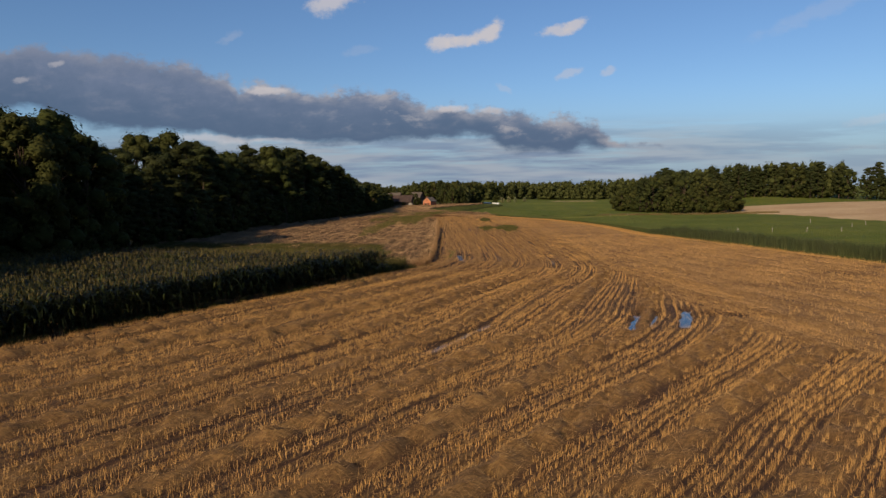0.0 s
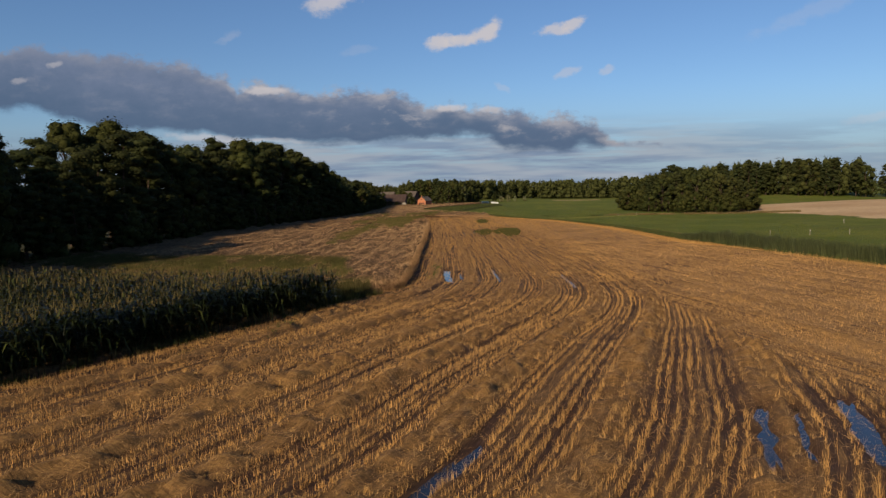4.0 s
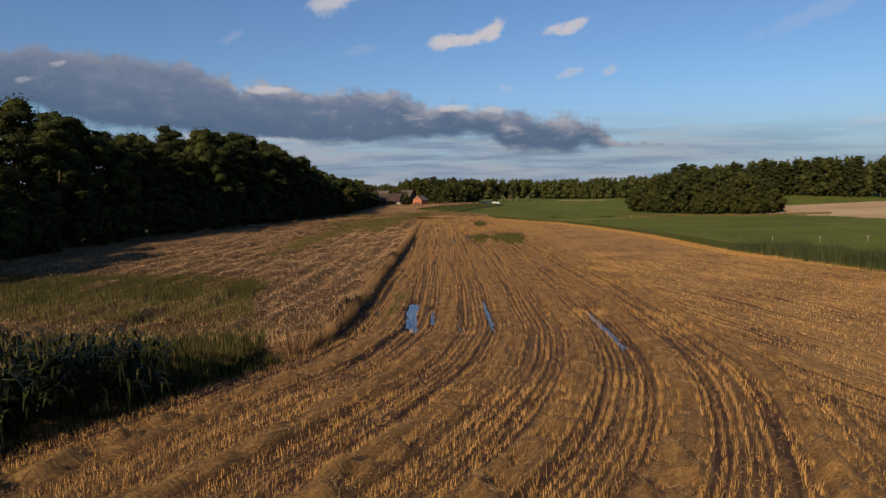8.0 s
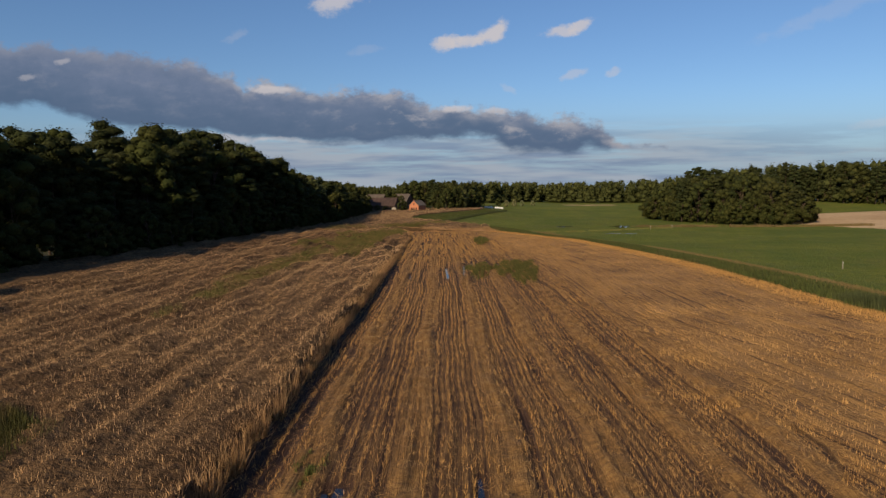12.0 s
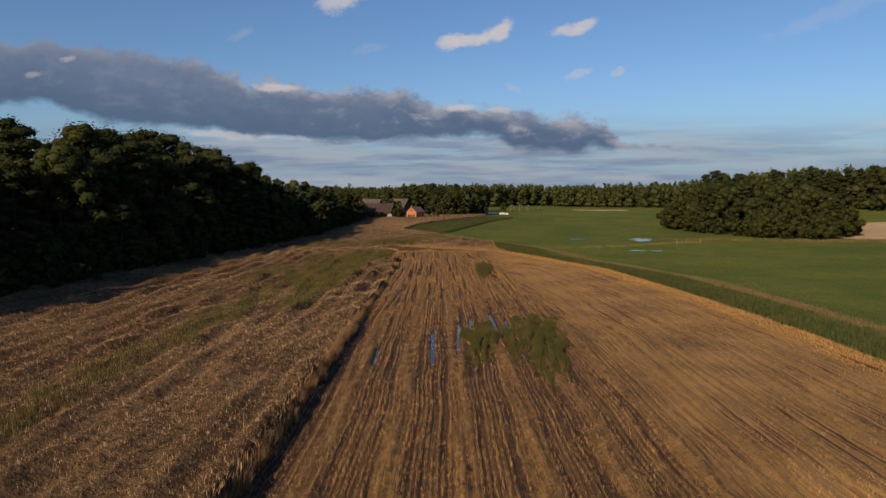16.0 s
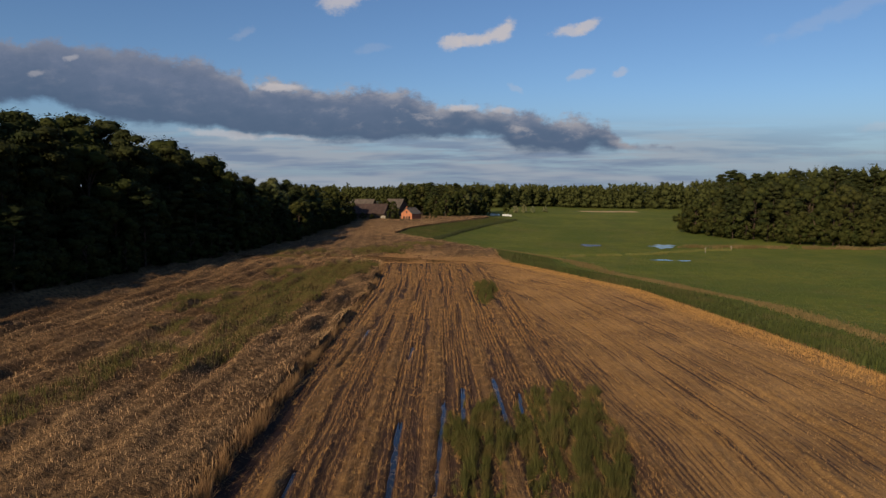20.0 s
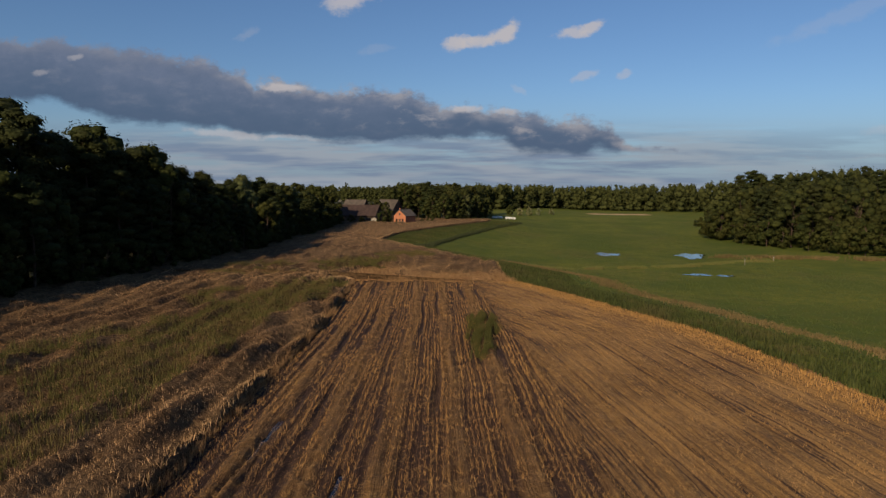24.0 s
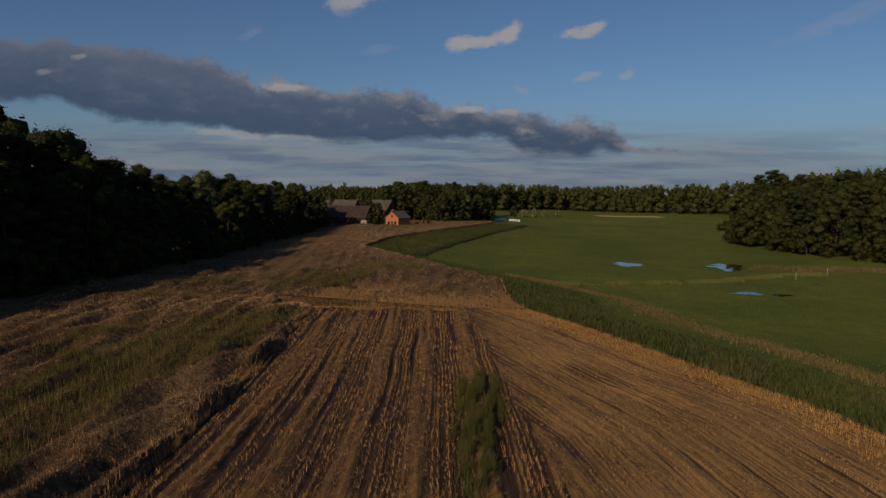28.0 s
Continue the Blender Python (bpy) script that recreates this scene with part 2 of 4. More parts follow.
def bark_colour(k):
    p = place(k)
    return k.mix(k.ramp(k.noise(p, 3.0, 4.0), 0.35, 0.65), rgb(0.035, 0.026, 0.020), rgb(0.085, 0.058, 0.042))


M_STUBBLE = material("stubble_earth", stubble_soil, 0.85, 0.25, 0.07)
M_MEADOW = material("meadow_turf", meadow_colour, 0.95, 0.1, 0.15)
M_CROP = material("ripe_crop_shaded", crop_colour, 0.95, 0.1, 0.2)
M_BARE = material("bare_field", bare_colour, 0.95, 0.1, 0.1)
M_FLOOR = material("forest_floor", floor_colour, 0.95, 0.1)
M_BARK = material("bark", bark_colour, 0.9, 0.1)
M_STALK = material("stubble_stalks", blades((0.17, 0.088, 0.026), (0.66, 0.380, 0.122), (0.28, 0.154, 0.047), 0.8), 0.75, 0.3, translucent=0.15)
M_STALK_OLD = material("weathered_stubble", blades((0.17, 0.087, 0.027), (0.56, 0.320, 0.106), (0.28, 0.153, 0.048), 0.8), 0.8, 0.2, translucent=0.15)
M_STRAW = material("loose_straw", blades((0.14, 0.074, 0.025), (0.47, 0.278, 0.103), (0.22, 0.120, 0.041), 0.7), 0.7, 0.3)
M_EARS = material("crop_ears", blades((0.205, 0.117, 0.056), (0.60, 0.380, 0.188), (0.31, 0.186, 0.085), 0.12), 0.8, 0.25, translucent=0.15)
M_GRASS = material("tall_grass", blades((0.024, 0.034, 0.008), (0.066, 0.077, 0.017), (0.078, 0.068, 0.023), 0.2), 0.8, 0.25, translucent=0.2)
# brown of the weedy crop; on the cut edge it serves as painted shade
M_EARS_DARK = material("weedy_and_shaded_ears", blades((0.105, 0.056, 0.025), (0.43, 0.252, 0.117), (0.150, 0.090, 0.038), 0.35), 0.8, 0.2, translucent=0.15)
M_SEDGE = material("sedge", blades((0.085, 0.095, 0.024), (0.17, 0.165, 0.05), (0.14, 0.115, 0.04), 0.2), 0.85, 0.2, translucent=0.2)
M_PATCH = material("uncut_grass", blades((0.032, 0.036, 0.009), (0.100, 0.096, 0.025), (0.12, 0.088, 0.031), 0.6), 0.85, 0.2, translucent=0.2)
M_WEED = material("crop_weeds", blades((0.042, 0.042, 0.011), (0.115, 0.102, 0.027), (0.120, 0.090, 0.031), 0.3), 0.85, 0.2, translucent=0.2)
M_MARGIN = material("margin_grass", blades((0.024, 0.027, 0.008), (0.074, 0.070, 0.019), (0.082, 0.058, 0.022), 0.25), 0.85, 0.15, translucent=0.15)
M_TURF = material("short_grass", blades((0.045, 0.066, 0.012), (0.082, 0.098, 0.020), (0.080, 0.080, 0.022), 0.06), 0.8, 0.25, translucent=0.2)
M_DRY = material("dry_grass", blades((0.085, 0.066, 0.026), (0.20, 0.140, 0.060), (0.100, 0.078, 0.028), 0.2), 0.85, 0.2, translucent=0.2)
M_REED = material("reeds", blades((0.022, 0.032, 0.012), (0.065, 0.075, 0.028), (0.040, 0.046, 0.020), 0.3), 0.8, 0.2, translucent=0.15)
# leaves near black for shade inside the stand; random bright ones paint highlights
def maize_shade_and_glint(k):
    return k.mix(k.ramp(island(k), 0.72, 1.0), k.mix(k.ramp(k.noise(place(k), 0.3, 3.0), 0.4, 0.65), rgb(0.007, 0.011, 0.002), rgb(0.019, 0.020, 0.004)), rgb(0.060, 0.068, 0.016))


M_MAIZE = material("maize_leaf", maize_shade_and_glint, 0.45, 0.2, translucent=0.15)
M_TASSEL = material("maize_tassel", blades((0.060, 0.048, 0.015), (0.130, 0.098, 0.033), (0.055, 0.052, 0.015), 0.3), 0.8, 0.2)
M_PINE = material("pine_needles", leaves((0.013, 0.019, 0.007), (0.036, 0.043, 0.014)), 0.8, 0.06, translucent=0.08)
M_LEAF = material("leaves", leaves((0.015, 0.021, 0.006), (0.044, 0.050, 0.013)), 0.8, 0.06, translucent=0.1)
M_ALDER = material("alder_leaves", leaves((0.013, 0.019, 0.006), (0.050, 0.055, 0.014)), 0.8, 0.08, translucent=0.12)
# paler, flatter leaf tones paint the haze of distance onto the far woods
M_FAR = material("hazy_far_leaves", leaves((0.034, 0.044, 0.016), (0.060, 0.069, 0.022)), 0.9, 0.04, translucent=0.12)
M_WILLOW = material("willow_leaves", leaves((0.10, 0.115, 0.05), (0.17, 0.18, 0.09)), 0.7, 0.25, translucent=0.15)
M_PALE = material("birch_leaves", leaves((0.035, 0.048, 0.013), (0.085, 0.095, 0.030)), 0.7, 0.25, translucent=0.2)


# ---- lie of the land ----
def curve(pts, y):
    return np.interp(y, [p[1] for p in pts], [p[0] for p in pts])


# edge of the stubble against maize and standing crop, and against the meadow: x by y
LEFT = [(-57.0, -26.0), (-41.5, 0.0), (-24.0, 29.5), (-13.6, 47.5), (-9.2, 56.5), (-6.2, 62.0), (-4.9, 66.0), (-5.1, 75.0), (-6.4, 105.0), (-8.2, 137.0), (-10.0, 170.0), (-13.0, 196.0)]
RIGHT = [(62.0, -26.0), (52.0, 10.0), (37.6, 62.0), (32.4, 84.0), (27.0, 104.0), (25.5, 128.0), (22.8, 148.0), (18.7, 170.0), (10.0, 189.0), (5.0, 198.0)]
EDGE = RIGHT + [(4.0, 211.0), (-2.0, 222.0), (-19.0, 251.0), (-17.6, 272.0), (-10.0, 296.0), (3.0, 333.0), (4.0, 345.0), (4.0, 5000.0)]
Y0, Y1 = -10.0, 196.0


def sstep(a, b, v):
    t = np.clip((v - a) / (b - a), 0, 1)
    return t * t * (3 - 2 * t)


def land(x, y):
    """Height of the land: a plateau of fields, falling to the wet meadow, and a low rise beyond it."""
    x, y = np.asarray(x, float), np.asarray(y, float)
    off = x - curve(EDGE, y)
    field = -0.5 * sstep(115, 190, y) * (1 - sstep(215, 300, y))
    h = field + (-3.0 - field) * sstep(-2, 26, off) * (1 - sstep(330, 420, y))
    h = h - 0.8 * sstep(270, 360, y) * sstep(20, 60, off)
    h = h + 2.6 * sstep(88, 190, x) * sstep(40, 130, y + x * 0.3)
    far = sstep(600, 1800, np.hypot(x, y))
    return h * (1 - far) + (-4.0) * far


def ripple(x, y, scale, seed):
    """Smooth cheap noise of about -1 to 1."""
    r = np.random.RandomState(seed)
    out = np.zeros_like(np.asarray(x, float))
    for i in range(7):
        a, k = r.uniform(0, 2 * math.pi), r.uniform(0.6, 1.7) / scale
        out += np.sin((x * math.cos(a) + y * math.sin(a)) * k * 2 * math.pi + r.uniform(0, 6.28))
    return out / 3.0


def mesh_object(name, verts, faces, mat, parent=None, label="", smooth=False):
    """One mesh object out of arrays of corners and of triangles or quads."""
    me = bpy.data.meshes.new(name)
    verts, faces = np.asarray(verts, np.float32), np.asarray(faces, np.int32)
    n = faces.shape[1]
    me.vertices.add(len(verts))
    me.vertices.foreach_set("co", verts.ravel())
    me.loops.add(faces.size)
    me.loops.foreach_set("vertex_index", faces.ravel())
    me.polygons.add(len(faces))
    me.polygons.foreach_set("loop_start", np.arange(len(faces), dtype=np.int32) * n)
    if smooth:
        me.polygons.foreach_set("use_smooth", np.ones(len(faces), bool))
    for one in (mat if isinstance(mat, (list, tuple)) else [mat]):
        me.materials.append(one)
    me.update(calc_edges=True)
    ob = new(name, me)
    ob.parent = parent
    if label:
        ob["label"] = label
    return ob


def grid_faces(nx, ny):
    a = np.arange((ny - 1) * nx).reshape(ny - 1, nx)[:, :-1].ravel()
    return np.stack([a, a + 1, a + nx + 1, a + nx], 1)


# ---- ground: one sheet to the horizon ----
def steps(a, b, fine_a, fine_b, d, grow):
    mid = list(np.arange(fine_a, fine_b + d, d))
    lo, hi, s = [], [], d
    while (lo[-1] if lo else mid[0]) > a:
        s *= grow
        lo.append((lo[-1] if lo else mid[0]) - s)
    s = d
    while (hi[-1] if hi else mid[-1]) < b:
        s *= grow
        hi.append((hi[-1] if hi else mid[-1]) + s)
    return np.array(lo[::-1] + mid + hi)


gx, gy = steps(-4600, 4600, -70, 120, 1.6, 1.2), steps(-4600, 4600, -30, 360, 2.2, 1.2)
X, Y = np.meshgrid(gx, gy)
Z = land(X, Y) + 0.05 * ripple(X, Y, 6, 3)
inside = (X > curve(LEFT, Y) + 2.2) & (X < curve(RIGHT, Y) - 2.2) & (Y > Y0 + 2.5) & (Y < Y1 - 2.5)
border = (X > curve(LEFT, Y) - 0.6) & (X < curve(RIGHT, Y) + 0.4) & (Y > Y0) & (Y < Y1)
Z = np.where(inside, Z - 0.6, np.where(border, Z - 0.32, Z))
ground = mesh_object("ground", np.stack([X, Y, Z], 2).reshape(-1, 3), grid_faces(len(gx), len(gy)), [M_MEADOW, M_CROP, M_BARE, M_FLOOR], smooth=True)
tagged(ground, "green meadow, ripe crop land and bare fields", "ground", kind="structure")
cx, cy = (X[:-1, :-1] + X[1:, 1:]) / 2, (Y[:-1, :-1] + Y[1:, 1:]) / 2
zone = np.zeros(cx.shape, np.int32)
zone[(cx < curve(EDGE, cy)) & (cy < 345)] = 1
zone[(cx > 113 - 0.15 * (cy - 179) + 2 * np.sin(cy * 0.09)) & (cy < 330) & (cx < 900)] = 2
zone[(cy > 428) & (cy < 446) & (cx > 50) & (cx < 78)] = 2
zone[(cx < -38) & (cx > -400)] = 3
zone[np.hypot(cx, cy) > 900] = 0
ground.data.polygons.foreach_set("material_index", zone.ravel())


# ---- stubble field ----
def polyline_distance(pts, x, y):
    """Distance to a line of points, and how far along it the nearest place lies."""
    best, along, run = np.full(x.shape, 1e9), np.zeros(x.shape), 0.0
    for (x0, y0), (x1, y1) in zip(pts, pts[1:]):
        dx, dy = x1 - x0, y1 - y0
        ln = math.hypot(dx, dy)
        t = np.clip(((x - x0) * dx + (y - y0) * dy) / ln ** 2, 0, 1)
        d = np.hypot(x - x0 - t * dx, y - y0 - t * dy)
        near = d < best
        best, along = np.where(near, d, best), np.where(near, run + t * ln, along)
        run += ln
    return best, along


SEAM = [(60.0, -10.0), (30.0, 14.0), (19.0, 25.5), (14.6, 30.5), (13.2, 37.0), (12.9, 49.0), (12.6, 60.0), (12.5, 70.0), (12.0, 80.0), (11.0, 95.0), (9.6, 110.0), (6.5, 149.0), (3.0, 180.0), (1.0, 200.0)]
SWATH = 3.0
# three rows of the combine's work: its first along the crop, one in the middle and the last before the turn
ROW_A = [(-57.0, -26.0), (-41.5, 0.0), (-24.0, 29.5), (-13.6, 47.5), (-9.2, 56.5), (-6.2, 62.0), (-5.0, 67.0), (-5.1, 75.0), (-6.4, 105.0), (-8.2, 137.0), (-10.0, 170.0), (-13.0, 196.0)]
ROW_B = [(-36.0, -26.0), (-21.2, 0.0), (-1.9, 33.1), (0.3, 38.8), (3.1, 46.2), (5.8, 51.7), (7.9, 56.5), (8.8, 62.0), (9.0, 68.0), (8.7, 79.0), (7.9, 90.0), (6.9, 110.0), (3.7, 149.0), (2.8, 160.0), (0.0, 196.0)]
ROW_C = [(-29.0, -26.0), (-10.0, 0.0), (1.4, 15.1), (4.9, 20.0), (13.0, 29.8), (16.5, 36.0), (18.5, 45.0), (19.2, 60.0), (18.6, 80.0), (17.0, 110.0), (13.6, 149.0), (10.0, 196.0)]
BENT = np.arange(-30.0, 205.0, 0.5)


def bent(pts):
    """The row through these points, its corners rounded."""
    k = np.exp(-(np.arange(-10, 11) / 4.5) ** 2)
    way = np.interp(BENT, [p[1] for p in pts], [p[0] for p in pts])
    return np.convolve(np.pad(way, 10, mode="reflect", reflect_type="odd"), k / k.sum(), "valid")


ROW_A, ROW_B, ROW_C = bent(ROW_A), bent(ROW_B), bent(ROW_C)


def rows_at(x, y):
    """Metres across and along the combine's rows: those of the left side turn with the crop's edge, those of the right follow the meadow's."""
    a, b, c = (np.interp(y, BENT, row) for row in (ROW_A, ROW_B, ROW_C))
    sl = np.where(x < b, 14.2 * (x - a) / (b - a), 14.2 + 10.3 * (x - b) / (c - b))
    sr, ar = polyline_distance(RIGHT, x, y)
    right = x > curve(SEAM, y) + 0.5 * ripple(x, y, 6, 6)
    return np.where(right, 200 + sr, sl) + 0.06 * ripple(x, y, 11, 5), np.where(right, ar, 1.08 * y), right


# puddles: both ends of the wet stretch of rut, and its half width
PUDDLES = [(7.8, 33.6, 9.6, 38.8, 0.32), (9.0, 34.2, 10.6, 38.6, 0.20), (10.9, 34.4, 12.4, 39.2, 0.42), (12.9, 37.9, 15.0, 37.2, 0.34),
           (-2.4, 29.2, 0.4, 35.2, 0.34), (7.7, 64.5, 7.5, 73.5, 0.22), (-1.5, 67.8, -2.1, 76.0, 0.40), (-0.6, 69.5, -0.9, 74.0, 0.14),
           (2.4, 68.2, 1.9, 77.0, 0.12), (5.6, 68.0, 5.4, 74.0, 0.09), (0.9, 67.5, 0.6, 71.0, 0.10),
           (-0.9, 118.5, -1.6, 127.8, 0.17), (0.5, 120.6, 0.2, 131.0, 0.14), (1.4, 124.0, 1.0, 133.5, 0.14), (3.2, 127.9, 2.6, 135.4, 0.15),
           (3.9, 120.8, 3.9, 132.5, 0.13), (-4.4, 117.9, -4.8, 122.5, 0.12), (-2.5, 138.4, -2.6, 142.8, 0.11), (-6.3, 136.0, -6.5, 148.0, 0.11)]


def puddle_depth(x, y):
    d = np.zeros(x.shape)
    for x0, y0, x1, y1, w in PUDDLES:
        dx, dy = x1 - x0, y1 - y0
        ln = math.hypot(dx, dy)
        t = np.clip(((x - x0) * dx + (y - y0) * dy) / ln ** 2, 0, 1)
        e = np.hypot(x - x0 - t * dx, y - y0 - t * dy) / (w * (1.0 + 0.3 * np.clip(ripple(x, y, 1.7, 23), -1, 1)))
        d = np.maximum(d, np.exp(-e ** 2.6))
    return d


def field_height(x, y):
    """Height of the stubble ground, with windrows of straw and wheel ruts, how wet or darkened by painted edge shade,
    and how strawy it is.
    """
    s, al, right = rows_at(x, y)
    q = np.mod(s - 14.2 + SWATH / 2 + np.where(right, 0.9, 0.0) + 0.10 * ripple(x, y, 19, 7), SWATH) - SWATH / 2
    wob = 0.5 + 0.5 * np.clip(ripple(x, y, 12, 8), -1, 1)
    side = np.clip(ripple(s * 0.12, al * 0.05, 1.0, 9), -1, 1)
    deep = np.where(right, 0.45, 1.0) * (0.30 + 0.70 * wob) * (0.75 + 0.25 * np.clip(ripple(x, y, 3.1, 10), -1, 1))
    broad = 0.19 + 0.07 * sstep(58, 45, y)
    rut = np.exp(-((q - 0.80) / broad) ** 2) * deep * (0.70 + 0.30 * side) + np.exp(-((q + 0.80) / broad) ** 2) * deep * (0.70 - 0.30 * side)
    lump = 0.48 + 0.52 * np.clip(1.2 * ripple(x, y, 1.0, 12) + 0.8 * ripple(s * 2.0, al, 2.4, 14), -1, 1)
    row = np.exp(-(q / 0.56) ** 4) * np.where(right, 0.85, 1.0) * (0.6 + 0.4 * np.clip(0.6 + ripple(x, y, 17, 15), 0, 1))
    lanes = ripple(s, al * 0.02, 0.62, 17)
    z = land(x, y) - (0.20 - 0.07 * sstep(55, 68, y)) * rut + (0.40 - 0.22 * sstep(56, 68, y)) * np.where(right, 0.4, 1.0) * row * lump + 0.040 * lanes + 0.018 * ripple(x, y, 0.45, 21) + 0.018 * ripple(x, y, 2.3, 22)
    # rut along the crop's edge, which also carries the crop's shadow as dark colour
    rut_shade = (1 - 0.7 * sstep(120, 145, y)) * np.where(right, 0.0, np.exp(-(((s - 0.75) / 0.55) ** 4))) * sstep(63, 68, y) * (1 - 0.7 * sstep(125, 150, y))
    z = z - 0.14 * rut_shade
    pool = puddle_depth(x, y)
    z = z * (1 - pool) + (land(x, y) - 0.22) * pool
    # ruts and puddles are wet; the crop and maize edge strips are painted shadow
    wet_shade = np.clip(1.05 * rut * (0.5 + 0.5 * wob) + 0.9 * pool + 0.18 * np.clip(ripple(s * 0.6, al * 0.15, 2.5, 18) - 0.5, 0, 1) + (0.04 + 0.24 * sstep(2.5, -2.5, x - curve(SEAM, y))) * sstep(95, 130, y) + 0.42 * rut_shade + 0.30 * np.exp(-((s - 0.6) / 1.1) ** 2) * (1 - sstep(60, 70, y)), 0, 1)
    return z, wet_shade, np.clip(row * (0.4 + 0.75 * lump), 0, 1), s, al


ys = np.arange(Y0, Y1 + 0.8, 0.36)
aa = np.linspace(0, 1, 291)
Yg = np.repeat(ys[:, None], len(aa), 1)
lo_, hi_ = curve(LEFT, ys)[:, None] - 1.3, curve(RIGHT, ys)[:, None] + 0.8
Xg = lo_ + (hi_ - lo_) * aa[None, :]
Zg, WetShade, Straw, S, A = field_height(Xg, Yg)
Zg[:, 0] -= 0.5
Zg[:, -1] -= 0.5
Pale = np.clip(sstep(-3.0, 3.5, Xg - curve(SEAM, Yg)) * (0.75 + 0.25 * ripple(Xg, Yg, 9, 27)), 0, 1)
stubble = mesh_object("field", np.stack([Xg, Yg, Zg], 2).reshape(-1, 3), grid_faces(len(aa), len(ys)), M_STUBBLE, smooth=True)
tagged(stubble, "harvested golden stubble field with straw rows and muddy wheel ruts", "field", kind="structure")
loops = np.zeros(len(stubble.data.loops), np.int32)
stubble.data.loops.foreach_get("vertex_index", loops)
layer = stubble.data.uv_layers.new(name="rows")
layer.data.foreach_set("uv", np.stack([S.ravel()[loops], A.ravel()[loops]], 1).astype(np.float32).ravel())
for nm, val in (("wet_shade", WetShade), ("straw", Straw), ("pale", Pale)):
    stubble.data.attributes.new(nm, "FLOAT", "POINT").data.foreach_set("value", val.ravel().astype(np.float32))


# ---- stalks, straw and grass ----
def tufts(name, x, y, z, height, width, blade_n, lean, mat, seed, flat=0.0):
    """Many small upright blades: each a tapered triangle. flat: how far they lie down."""
    r = np.random.RandomState(seed)
    x, y, z, height = (np.repeat(np.asarray(v, float), blade_n) for v in (x, y, z, np.broadcast_to(height, np.shape(x))))
    n = len(x)
    a = r.uniform(0, 2 * math.pi, n)
    h = height * r.uniform(0.65, 1.15, n)
    tip = h * (flat + np.abs(r.normal(0, lean, n)))
    up = np.sqrt(np.maximum(h * h - tip * tip, (0.15 * h) ** 2))
    width = np.repeat(np.broadcast_to(width, n // blade_n), blade_n)
    ox, oy = r.normal(0, 1, n) * width * 1.6, r.normal(0, 1, n) * width * 1.6
    b = r.uniform(0, math.pi, n)
    wx, wy = np.cos(b) * width, np.sin(b) * width
    x, y = x + ox, y + oy
    p = np.stack([np.stack([x - wx, y - wy, z], 1), np.stack([x + wx, y + wy, z], 1),
                  np.stack([x + np.cos(a) * tip, y + np.sin(a) * tip, z + up], 1)], 1)
    return mesh_object(name, p.reshape(-1, 3), np.arange(n * 3).reshape(-1, 3), mat)


rng = np.random.RandomState(11)


def in_field(n, ya, yb, m=0.15):
    y = rng.uniform(ya, yb, n)
    lo, hi = curve(LEFT, y) + m, curve(RIGHT, y) - m
    f = (hi - lo) / 75.0
    keep = rng.uniform(0, 1, n) < f
    return (lo + (hi - lo) * rng.uniform(0, 1, n))[keep], y[keep]


x, y = in_field(4200000, 8, 196)
z, wet_shade, straw, s, al = field_height(x, y)
lanes = ripple(s, al * 0.02, 0.62, 17) + 0.5 * ripple(s, al * 0.015, 0.31, 19)
drill = np.abs(np.mod(s + 0.015 * ripple(x, y, 2.0, 25), 0.24) - 0.12)
near = (np.abs(x - 1.5) < 12) | ((y < 60) & (x > -26) & (x < 17))
pick = rng.uniform(0, 1, len(x))
keep = (wet_shade < 0.58) & (straw < 0.42) & (lanes > np.where(s > 100, -1.0, -1.2) + 0.9 * rng.uniform(0, 1, len(x))) & (drill < 0.040 + 0.035 * rng.uniform(0, 1, len(x))) & (pick < 0.99) & (y < 150 + 90 * rng.uniform(0, 1, len(y)))
keep &= near | (pick < 0.5)
keep &= ripple(s * 4.0, al, 0.9, 24) + 0.6 * ripple(s * 1.5, al * 0.4, 1.3, 26) > np.where(s > 100, -0.7, -0.35) - 0.9 * rng.uniform(0, 1, len(x))
turn_ = np.exp(-((x - 9.5) / 5.5) ** 2 - ((y - 44) / 13.0) ** 2) + 0.8 * np.exp(-((x - 4.5) / 3.5) ** 2 - ((y - 116) / 9.0) ** 2)
keep &= rng.uniform(0, 1, len(x)) > 0.75 * turn_ * (0.8 + 0.5 * ripple(x, y, 5, 33))
x1, y1, z1, s1, w1 = x[keep], y[keep], z[keep], s[keep], np.where(near[keep], 0.0075, np.where(s[keep] > 100, 0.011, 0.014)) * (1 + 0.8 * sstep(120, 190, y[keep]))
old = y1 + 9 * ripple(x1, y1, 16, 29) > 60 + 42 * (x1 > 11 + 2 * ripple(x1, y1, 9, 28))
high = np.where(s1 > 100, 0.16, 0.26) + 0.06 * np.clip(lanes[keep], -1, 1) + 0.20 * sstep(202.4, 200.8, s1) * (s1 > 100)
for sel, mat_, lean_, what in ((~old, M_STALK, 0.30, "short cut golden stubble stalks in rows"), (old, M_STALK_OLD, 0.62, "trampled weathered stubble stalks on wet ground")):
    stalks = tufts("stubble", x1[sel], y1[sel], z1[sel] - 0.03, (high * np.where(old, 0.8, 1.0))[sel], w1[sel] * 0.95, 1, lean_, mat_, 3)
    tagged(stalks, what, "stubble", kind="stuff")
k2 = near[keep] & ~old & (rng.uniform(0, 1, len(x1)) < 0.6)
thin = tufts("stubble", x1[k2], y1[k2], z1[k2] - 0.03, np.where(s1[k2] > 100, 0.17, 0.27), 0.0050, 1, 0.25, M_STALK, 31)
